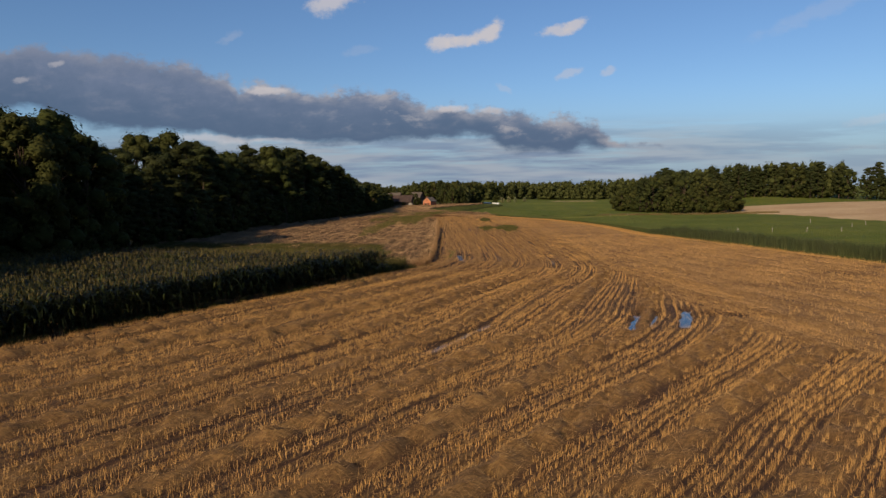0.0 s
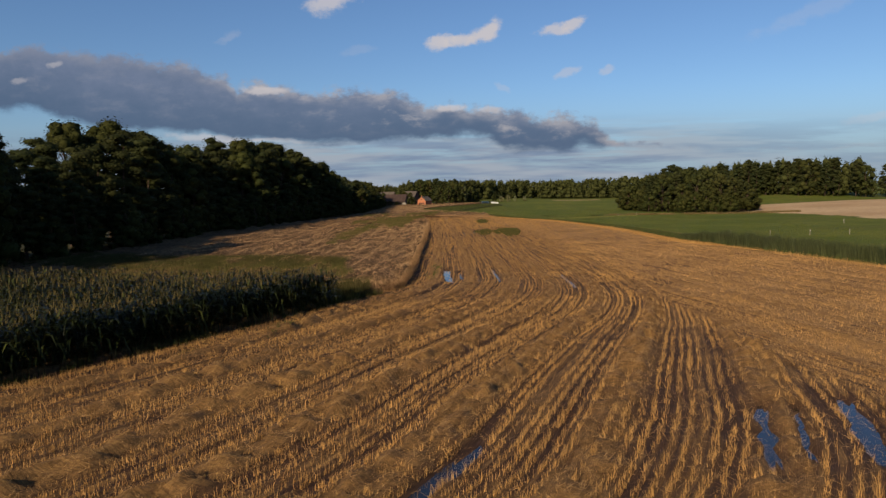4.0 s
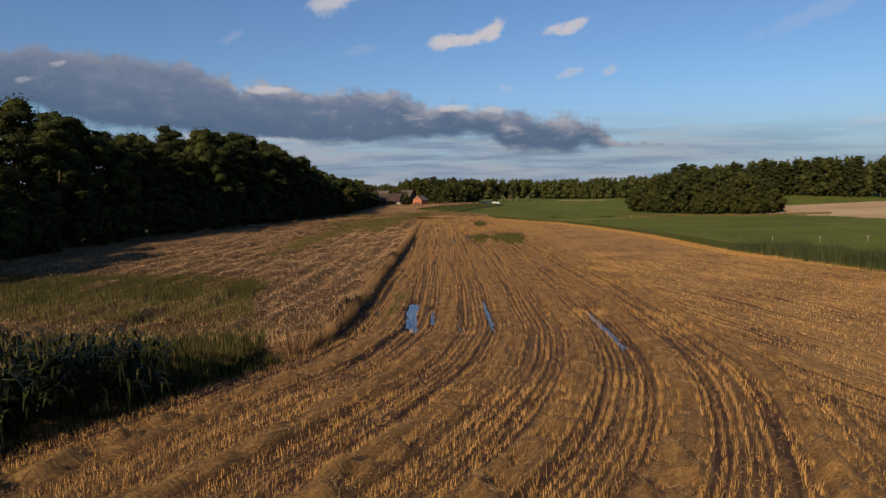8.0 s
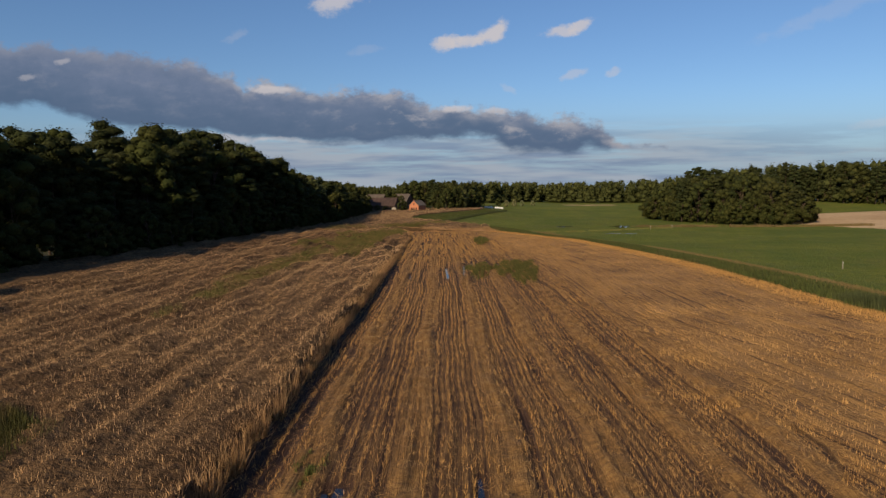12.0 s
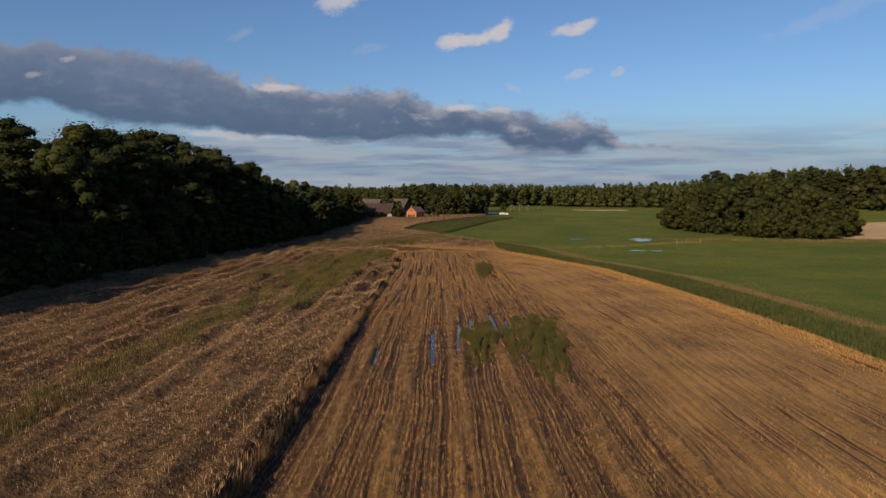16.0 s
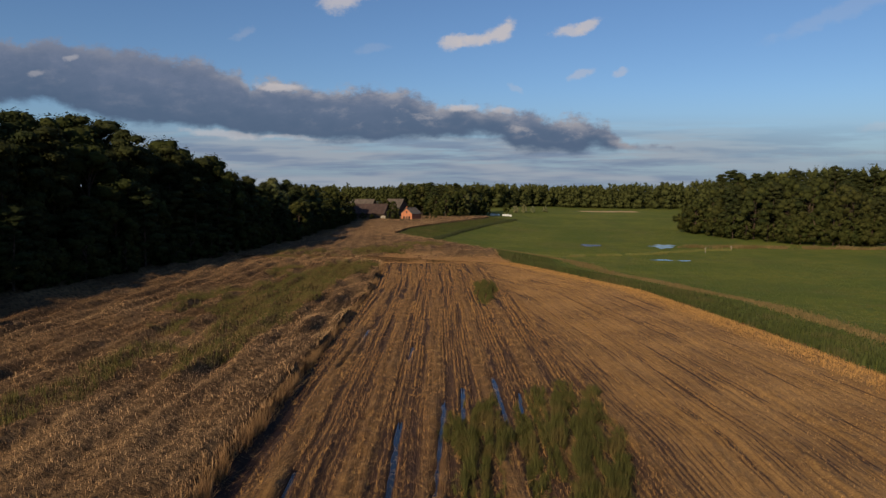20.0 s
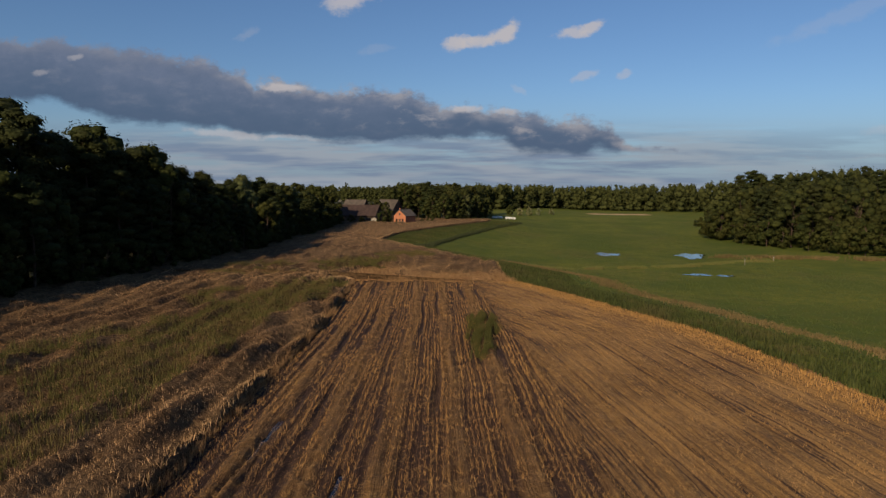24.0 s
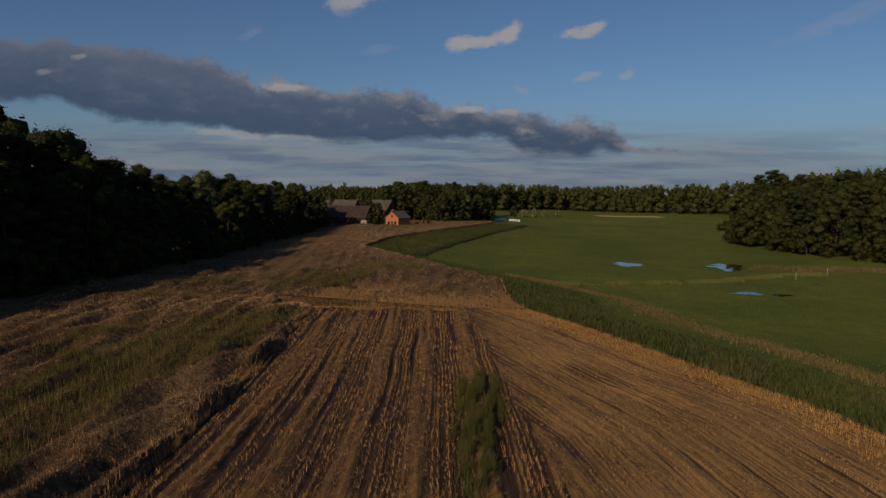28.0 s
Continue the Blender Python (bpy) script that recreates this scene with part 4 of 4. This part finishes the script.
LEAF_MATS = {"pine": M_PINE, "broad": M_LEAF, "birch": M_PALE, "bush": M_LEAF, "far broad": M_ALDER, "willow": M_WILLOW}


def tree(kind, h, n_leaf, size, seed):
    (wv, wf), (cv, cf) = tree_parts(kind, h, n_leaf, size, seed)
    mat_ = LEAF_MATS.get(kind) or LEAF_MATS[kind.split()[-1]]
    kind = kind.split()[-1]
    root = new(TREE_NAMES[kind])
    mesh_object("trunk", wv, wf, M_BARK, root)
    mesh_object("crown", cv, cf, mat_, root)
    return tagged(root, TREE_LABELS[kind], "bush" if kind in ("bush", "willow") else "tree")


class Wood:
    """Stock of grown trees; each is placed once, then copied."""

    def __init__(self):
        self.stock, self.used = {}, set()
        for kind, count, h, n, size in (("pine", 6, 15.0, 5200, 0.19), ("broad", 6, 14.0, 5600, 0.21), ("birch", 3, 13.0, 4600, 0.18), ("bush", 4, 4.5, 1300, 0.20),
                                       ("far pine", 5, 15.0, 3200, 0.22), ("far broad", 6, 14.0, 4800, 0.21), ("willow", 2, 4.5, 900, 0.26)):
            self.stock[kind] = [(tree(kind, h, n, size, 100 + i * 7 + len(kind)), h) for i in range(count)]

    def plant(self, kind, x, y, h, group):
        ob, h0 = random.choice(self.stock[kind])
        f = h / h0
        m = pose(x, y, float(land(x, y)) - 0.1, 0, 0, random.uniform(0, 360)) @ Matrix.Diagonal((f * random.uniform(0.9, 1.15), f * random.uniform(0.9, 1.15), f, 1))
        if ob not in self.used:
            self.used.add(ob)
            ob.matrix_basis = m
            return tagged(ob, group=group)
        c = copy_thing(ob, Matrix())
        c.matrix_basis = m
        return tagged(c, group=group)


wood = Wood()
random.seed(5)


def forest_front(y):
    return float(np.interp(y, [0, 60, 120, 160, 210, 260, 300], [-46, -44, -45, -44.5, -39, -38, -40]))


SKYLINE = [(20, 14.4), (55, 14.9), (64, 15.8), (71, 16.4), (80, 15.6), (86, 12.6), (93, 12.4), (102, 15.4), (115, 17.6), (126, 16.4), (147, 15.3), (154, 17.2), (187, 19.1), (198, 18.9), (208, 17.7), (217, 16.1), (222, 13.4), (235, 12.1), (251, 12.5), (263, 11.9), (280, 11.0), (306, 9.0)]
y = 20.0
while y < 304:
    top_h = float(np.interp(y, [a for a, b in SKYLINE], [b for a, b in SKYLINE]))
    tall = random.uniform(0.88, 1.04)
    for row, back in enumerate((0.0, 5.0, 11.0)):
        kind = random.choice(("pine", "pine", "broad", "broad", "birch") if (y < 80 or y > 235) else ("pine", "pine", "pine", "broad"))
        h = top_h * (tall * (random.uniform(0.42, 0.62) if 95 < y < 175 else random.uniform(0.50, 0.80) if y > 76 else random.uniform(0.9, 1.06)) if row == 0 else random.uniform(0.84, 1.04) if row == 1 else random.uniform(0.92, 1.16))
        wood.plant(kind, forest_front(y) - back + random.uniform(-1.4, 1.4), y + random.uniform(-2.2, 2.2), h, "trees of the dark wood")
    for k in range(2):
        wood.plant("bush", forest_front(y) + random.uniform(-1.0, 2.5), y + random.uniform(-2.2, 2.2), random.uniform(3.0, 6.0), "bushes at the wood's edge")
    y += 4.4

for x, y, h in ((-41.5, 303.0, 9.5), (-45.0, 300.0, 11.5), (-48.0, 305.0, 12.0), (-44.0, 308.0, 10.0), (-50.0, 298.0, 12.5), (-47.0, 311.0, 10.5)):
    wood.plant("broad", x, y, h, "trees of the dark wood")

# the round copse in the meadow, and the wood behind it
def copse(n, inside_, hmin, hmax, kinds, group, sep_=3.2, dome=None):
    done = []
    for _ in range(n * 30):
        x, y = inside_()
        if all((x - a) ** 2 + (y - b) ** 2 > sep_ ** 2 for a, b in done):
            done.append((x, y))
            wood.plant(random.choice(kinds), x, y, random.uniform(hmin, hmax) * (dome(x, y) if dome else 1.0), group)
        if len(done) >= n:
            break


def copse_place():
    a, d = random.uniform(0, 2 * math.pi), math.sqrt(random.random())
    return 89 + 21 * d * math.cos(a), 304 + 44 * d * math.sin(a)


copse(58, copse_place, 13.0, 17.5, ("far broad", "far broad", "far broad", "far broad", "far pine"), "trees of the copse", 4.6, lambda x, y: 1.12 - 0.42 * (((x - 89) / 21) ** 2 + ((y - 304) / 44) ** 2))
for k in range(48):
    a = math.pi * random.uniform(0.5, 1.9)
    wood.plant("bush", 89 + 22 * math.cos(a), 304 + 46 * math.sin(a), random.uniform(5, 9), "bushes round the copse")
copse(46, lambda: (random.uniform(-36, 0), random.uniform(352, 395)), 10, 13.5, ("far broad", "far broad", "far pine"), "trees by the farm", 5.0)


def far_wood(name, places, label, mat, n_leaf=70, size=1.3, seed=1):
    """Distant trees, joined: each a loose heap of sprays on a trunk."""
    r = np.random.RandomState(seed)
    pieces = []
    for x, y, h in places:
        z = float(land(x, y))
        wide = r.uniform(0.75, 1.25)
        for i in range(5):
            c = (x + r.normal(0, 0.09 * h), y + r.normal(0, 0.09 * h), z + h * (0.16 + 0.18 * i))
            rad = (wide * h * (0.24 - 0.030 * i), wide * h * (0.24 - 0.030 * i), h * 0.17)
            pieces.append(thicket(c, rad, r, COARSE_LUMP))
            pieces.append(leaf_sprays(c, rad, n_leaf // 5, size, r, 0.4))
    v, f = joined(pieces)
    return tagged(mesh_object(name, v, f, mat), label, "woods", kind="stuff")


fr = np.random.RandomState(9)
line = []
for k in range(860):
    x = fr.uniform(-160, 200)
    y0_ = float(np.interp(x, [-160, -40, 40, 110, 170, 230, 330, 420], [470, 420, 520, 470, 395, 325, 285, 260]))
    big = float(np.interp(x, [-160, 60, 120, 160, 420], [0.95, 0.95, 1.05, 1.35, 1.35]))
    if x < -44:
        y0_ += 260
    line.append((x, y0_ + fr.uniform(0, 45), fr.uniform(9.5, 15.0) * big))
for k in range(64):
    x = 118 + 4.4 * k * 0.78 + random.uniform(-2, 2)
    y = float(np.interp(x, [110, 170, 230, 330, 420], [430, 392, 325, 285, 260])) + random.uniform(-3, 9)
    wood.plant(random.choice(("far pine", "far pine", "far pine", "far broad")), x, y, random.uniform(16.0, 20.5), "tall trees behind the bare field")
    wood.plant("bush", x + random.uniform(-2, 2), y - 3, random.uniform(5, 8), "bushes under the tall trees")
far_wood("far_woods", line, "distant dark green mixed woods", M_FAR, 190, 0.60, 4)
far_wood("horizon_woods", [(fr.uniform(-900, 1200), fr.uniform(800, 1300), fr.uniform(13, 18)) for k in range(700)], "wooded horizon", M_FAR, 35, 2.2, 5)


# ---- farm ----
def brick_colour(k):
    p = k.n("ShaderNodeTexCoord").outputs["Object"]
    b = k.n("ShaderNodeTexBrick", {"Vector": k.n("ShaderNodeMapping", {"Vector": p, "Rotation": (radians(90), 0, 0)}).outputs[0], "Color1": rgb(0.31, 0.105, 0.048),
                                   "Color2": rgb(0.40, 0.150, 0.070), "Mortar": rgb(0.30, 0.21, 0.15), "Scale": 4.0, "Mortar Size": 0.012})
    return k.mix(k.ramp(k.noise(p, 1.2, 4.0), 0.45, 0.75), b.outputs[0], rgb(0.34, 0.12, 0.06))


def roof_colour(c1, c2):
    def build(k):
        p = k.n("ShaderNodeTexCoord").outputs["Object"]
        z = k.n("ShaderNodeSeparateXYZ", {0: p}).outputs
        rows = k.m("FRACT", k.m("MULTIPLY", z[2], 5.0))
        c = k.mix(k.ramp(k.noise(p, 0.9, 4.0), 0.35, 0.7), rgb(*c1), rgb(*c2))
        return k.mix(k.m("MULTIPLY", k.ramp(rows, 0.75, 1.0), 0.4), c, rgb(c1[0] * 0.5, c1[1] * 0.5, c1[2] * 0.5)), rows
    return build


def plain(c1, c2, scale=1.5):
    return lambda k: k.mix(k.ramp(k.noise(place(k), scale, 4.0), 0.35, 0.65), rgb(*c1), rgb(*c2))


M_BRICK = material("red_brick", brick_colour, 0.85, 0.2)
M_SLATE = material("grey_roof", roof_colour((0.095, 0.078, 0.064), (0.140, 0.115, 0.094)), 0.8, 0.2, 0.03)
M_RUST = material("brown_roof", roof_colour((0.040, 0.026, 0.022), (0.060, 0.038, 0.032)), 0.8, 0.2, 0.03)
M_TAN = material("weathered_roof", roof_colour((0.062, 0.050, 0.042), (0.095, 0.075, 0.06)), 0.8, 0.2, 0.03)
M_PLASTER = material("dirty_plaster", plain((0.26, 0.235, 0.20), (0.36, 0.33, 0.28)), 0.9, 0.2)
M_OLD_WALL = material("old_brown_wall", plain((0.075, 0.048, 0.036), (0.12, 0.08, 0.06)), 0.9, 0.2)
M_BOARD = material("dark_boards", plain((0.045, 0.035, 0.028), (0.08, 0.06, 0.045)), 0.9, 0.2)
M_GLASS = material("dark_pane", plain((0.012, 0.013, 0.015), (0.02, 0.02, 0.024)), 0.1, 0.5)
M_WHITE = material("white_wrap", plain((0.62, 0.62, 0.60), (0.78, 0.78, 0.76)), 0.5, 0.4)
M_POST = material("grey_post_wood", plain((0.17, 0.15, 0.125), (0.29, 0.26, 0.22), 4.0), 0.9, 0.2)


def part(name, bm, mat, parent, label=""):
    """One mesh under a thing or a part."""
    me = bpy.data.meshes.new(name)
    bm.to_mesh(me)
    bm.free()
    me.materials.append(mat)
    ob = new(name, me)
    ob.parent = parent
    if label:
        ob["label"] = label
    return ob


def block_bm(x0, x1, y0, y1, z0, z1, bevel=0.0):
    bm = bmesh.new()
    bmesh.ops.create_cube(bm, size=1.0, matrix=Matrix.Translation(((x0 + x1) / 2, (y0 + y1) / 2, (z0 + z1) / 2)) @ Matrix.Diagonal((x1 - x0, y1 - y0, z1 - z0, 1)))
    if bevel:
        bmesh.ops.bevel(bm, geom=bm.edges[:], offset=bevel, segments=1, affect="EDGES")
    return bm


def prism(profile, y0, y1):
    """A profile of x and z drawn out from y0 to y1."""
    bm = bmesh.new()
    a = [bm.verts.new((x, y0, z)) for x, z in profile]
    b = [bm.verts.new((x, y1, z)) for x, z in profile]
    bm.faces.new(a)
    bm.faces.new(b[::-1])
    for i in range(len(a)):
        j = (i + 1) % len(a)
        bm.faces.new((a[j], a[i], b[i], b[j]))
    bmesh.ops.recalc_face_normals(bm, faces=bm.faces[:])
    return bm


def gabled(name, label, w, ln, eaves, ridge, wall_mat, roof_mat, windows=(), chimney=False, door=None):
    """A building with its gable towards -y: wall, two roof slopes, windows in the gable (x, z, width, height), and more."""
    root = new(name)
    h = w / 2
    part("wall", prism([(-h, -0.3), (h, -0.3), (h, eaves), (0, ridge), (-h, eaves)], 0, ln), wall_mat, root)
    o, t = 0.35, 0.16
    drop = (ridge - eaves) / h * o
    for sg in (-1, 1):
        prof = [(0.0, ridge + 0.01), (sg * (h + o), eaves - drop + 0.01), (sg * (h + o), eaves - drop + t), (0.0, ridge + t + 0.02)]
        part("roof", prism(prof, -0.3, ln + 0.3), roof_mat, root)
    part("ridge_cap", prism([(-0.14, ridge + 0.12), (0.14, ridge + 0.12), (0.06, ridge + 0.24), (-0.06, ridge + 0.24)], -0.32, ln + 0.32), roof_mat, root)
    for x, z, ww, hh in windows:
        win = part("window", block_bm(x - ww / 2, x + ww / 2, -0.05, 0.10, z - hh / 2, z + hh / 2), M_BOARD, root)
        part("pane", block_bm(x - ww / 2 + 0.07, x + ww / 2 - 0.07, -0.07, -0.05, z - hh / 2 + 0.07, z + hh / 2 - 0.07), M_GLASS, win)
        part("sill", block_bm(x - ww / 2 - 0.08, x + ww / 2 + 0.08, -0.12, 0.0, z - hh / 2 - 0.08, z - hh / 2), M_PLASTER, win)
    if door:
        x, ww, hh = door
        part("door", block_bm(x - ww / 2, x + ww / 2, -0.06, 0.08, 0.0, hh), M_BOARD, root)
    if chimney:
        part("chimney", block_bm(-0.55, -0.05, 0.5, 1.0, ridge - 0.6, ridge + 0.55, 0.03), M_BRICK, root)
    return tagged(root, label, "building")


house = gabled("brick_house", "small red brick farm building with a grey gabled roof", 4.7, 6.0, 3.1, 5.0, M_BRICK, M_SLATE,
               windows=((0.0, 3.6, 0.6, 0.7), (-1.2, 1.6, 0.7, 0.9), (1.2, 1.6, 0.7, 0.9)), chimney=True, door=(0.0, 0.9, 2.0))
house.matrix_world = pose(-23.3, 312.0, -0.1, 0, 0, -27) @ Matrix.Scale(0.88, 4)
barn = gabled("barn", "long dark barn with a brown tiled roof", 8.0, 12.0, 2.4, 5.3, M_BOARD, M_RUST, windows=((2.4, 1.5, 0.7, 0.7),), door=(-0.5, 2.2, 2.2))
barn.matrix_world = pose(-31.0, 321.0, 0.0, 0, 0, 82)
shed = gabled("white_lean_to", "small whitewashed lean-to at the end of the barn", 1.6, 1.4, 1.6, 2.0, M_PLASTER, M_RUST, windows=((0.0, 0.9, 0.4, 0.5),))
shed.matrix_world = pose(-31.6, 315.6, 0.0, 0, 0, 0)
store = gabled("farm_shed", "old farm shed with a weathered tan roof", 6.0, 7.5, 3.6, 6.6, M_OLD_WALL, M_TAN, windows=((0.0, 2.0, 0.7, 0.8),))
store.matrix_world = pose(-39.5, 345.0, 0.0, 0, 0, 75)
hall = gabled("farmhouse", "farmhouse with a steep grey-brown roof behind trees", 7.5, 6.5, 3.6, 6.7, M_OLD_WALL, M_TAN, windows=((-1.5, 1.8, 0.9, 1.1), (1.5, 1.8, 0.9, 1.1)))
hall.matrix_world = pose(-28.0, 342.0, 0.0, 0, 0, 70)
for x, y, h, kind in ((-28.6, 312.5, 4.2, "bush"), (-27.4, 314.0, 4.6, "bush"), (-34.5, 311.5, 2.6, "bush"), (-37.5, 311.0, 3.2, "bush"), (-40.5, 310.5, 3.4, "bush"),
                      (-30.0, 330.0, 6.6, "far broad"), (-33.5, 332.0, 7.6, "far broad"), (-17.2, 318.0, 1.8, "bush"), (-15.0, 322.0, 2.4, "bush"), (-24.0, 310.6, 1.4, "bush"),
                      (-12.0, 336.0, 9.5, "far broad"), (-7.5, 340.0, 10.5, "far broad"), (-4.5, 343.0, 9.0, "birch"), (-10.0, 344.0, 11.0, "far broad"), (-16.0, 340.0, 9.0, "far broad"),
                      (-17.0, 346.0, 11.5, "far pine"), (-1.0, 350.0, 9.0, "far broad"), (2.5, 356.0, 8.0, "far broad"), (16.0, 398.0, 3.6, "willow"), (20.0, 400.0, 4.0, "willow"), (24.0, 402.0, 3.4, "willow"), (30.0, 408.0, 3.0, "willow"), (12.0, 397.0, 5.0, "bush")):
    wood.plant(kind, x, y, h, "trees and bushes round the farm")


def utility_pole():
    root = new("utility_pole")
    bm = bmesh.new()
    bmesh.ops.create_cone(bm, segments=10, radius1=0.14, radius2=0.10, depth=8.5, cap_ends=True, matrix=Matrix.Translation((0, 0, 4.25)))
    part("pole", bm, M_POST, root)
    part("crossarm", block_bm(-0.7, 0.7, -0.05, 0.05, 7.9, 8.05, 0.01), M_POST, root)
    for x in (-0.6, 0.0, 0.6):
        bm = bmesh.new()
        bmesh.ops.create_cone(bm, segments=8, radius1=0.05, radius2=0.03, depth=0.16, cap_ends=True, matrix=Matrix.Translation((x, 0, 8.13)))
        part("insulator", bm, M_PLASTER, root)
    return tagged(root, "wooden utility pole behind the wood", "pole")


utility_pole().matrix_world = pose(-46.0, 334, -1.5)


def wrapped_bale():
    root = new("wrapped_bale")
    bm = bmesh.new()
    bmesh.ops.create_cone(bm, segments=18, radius1=0.42, radius2=0.42, depth=1.1, cap_ends=True)
    bmesh.ops.bevel(bm, geom=[e for e in bm.edges if len(e.link_faces) == 2 and abs(e.verts[0].co.z - e.verts[1].co.z) < 0.01], offset=0.08, segments=2, affect="EDGES")
    for v in bm.verts:
        v.co = (v.co.x, v.co.z, v.co.y + 0.40)
    part("wrap", bm, M_WHITE, root)
    return tagged(root, "round hay bale wrapped in white film", "bale", "row of wrapped bales")


bale = wrapped_bale()
spots = [(4.6 + 0.98 * k + (1.0 if k > 3 else 0), 364 + 0.5 * k) for k in range(8)]
bale.matrix_world = pose(*spots[0], float(land(*spots[0])), 0, 0, 20)
for k, (bx, by) in enumerate(spots[1:]):
    copy_thing(bale, pose(bx, by, float(land(bx, by)), 0, 0, 20 + 9 * (k % 3)))


def fence_post():
    root = new("fence_post")
    bm = bmesh.new()
    bmesh.ops.create_cone(bm, segments=8, radius1=0.065, radius2=0.055, depth=1.2, cap_ends=True, matrix=Matrix.Translation((0, 0, 0.45)))
    part("post", bm, M_POST, root)
    part("insulator", block_bm(-0.03, 0.03, -0.10, -0.05, 0.85, 0.93), M_WHITE, root)
    return tagged(root, "weathered pale wooden fence post in the meadow", "post", "meadow fence posts")


post = fence_post()
places_ = [(51.0, 150.0), (58.2, 149.0), (65.5, 148.4), (72.8, 148.0), (80.0, 147.6), (91.3, 164.0), (97.4, 169.0), (91.3, 184.0), (56.0, 246.5), (48.5, 240.5)]
post.matrix_world = pose(*places_[0], float(land(*places_[0])))
for k, (bx, by) in enumerate(places_[1:]):
    copy_thing(post, pose(bx, by, float(land(bx, by)), 2 - k % 4, k % 3 - 1, 40 * k))

# dark overgrown ditch between the crop and the meadow
DITCH = [(-11.3, 237.4), (-8.4, 258.9), (-5.3, 276.8), (2.8, 308.1), (13.7, 345.1)]
t = rng.uniform(0, 1, 5000)
y = 237.4 + t * 107.7
x = np.interp(y, [b for a, b in DITCH], [a for a, b in DITCH]) + rng.normal(0, 0.35, 5000)
tagged(tufts("ditch_grass", x, y, land(x, y) - 0.05, 0.7, 0.05, 3, 0.3, M_REED, 91), "dark overgrown ditch along the meadow", "ditch", kind="stuff")

# sedge along the old fence line across the meadow, and dry reeds before the copse
t = rng.uniform(0, 1, 5200)
x = 9.0 + 47.0 * t + rng.normal(0, 0.3, 5200)
y = 225.5 + 21.5 * t + 1.2 * np.sin(t * 9) + rng.normal(0, 0.8, 5200)
keep = ripple(x, y, 7, 95) > -0.35
tagged(tufts("sedge", x[keep], y[keep], land(x[keep], y[keep]) - 0.03, 0.34, 0.05, 3, 0.35, M_SEDGE, 92), "rough yellow-green sedge along a line in the meadow", "sedge", kind="stuff")
x = rng.uniform(46, 112, 5200)
y = 254.0 - 0.06 * (x - 46) + rng.normal(0, 1.1, 5200)
keep = ripple(x, y, 8, 96) > -0.2
tagged(tufts("dry_reeds", x[keep], y[keep], land(x[keep], y[keep]) - 0.03, 0.75, 0.05, 3, 0.3, M_DRY, 93), "dry brown reeds before the copse", "reeds", kind="stuff")
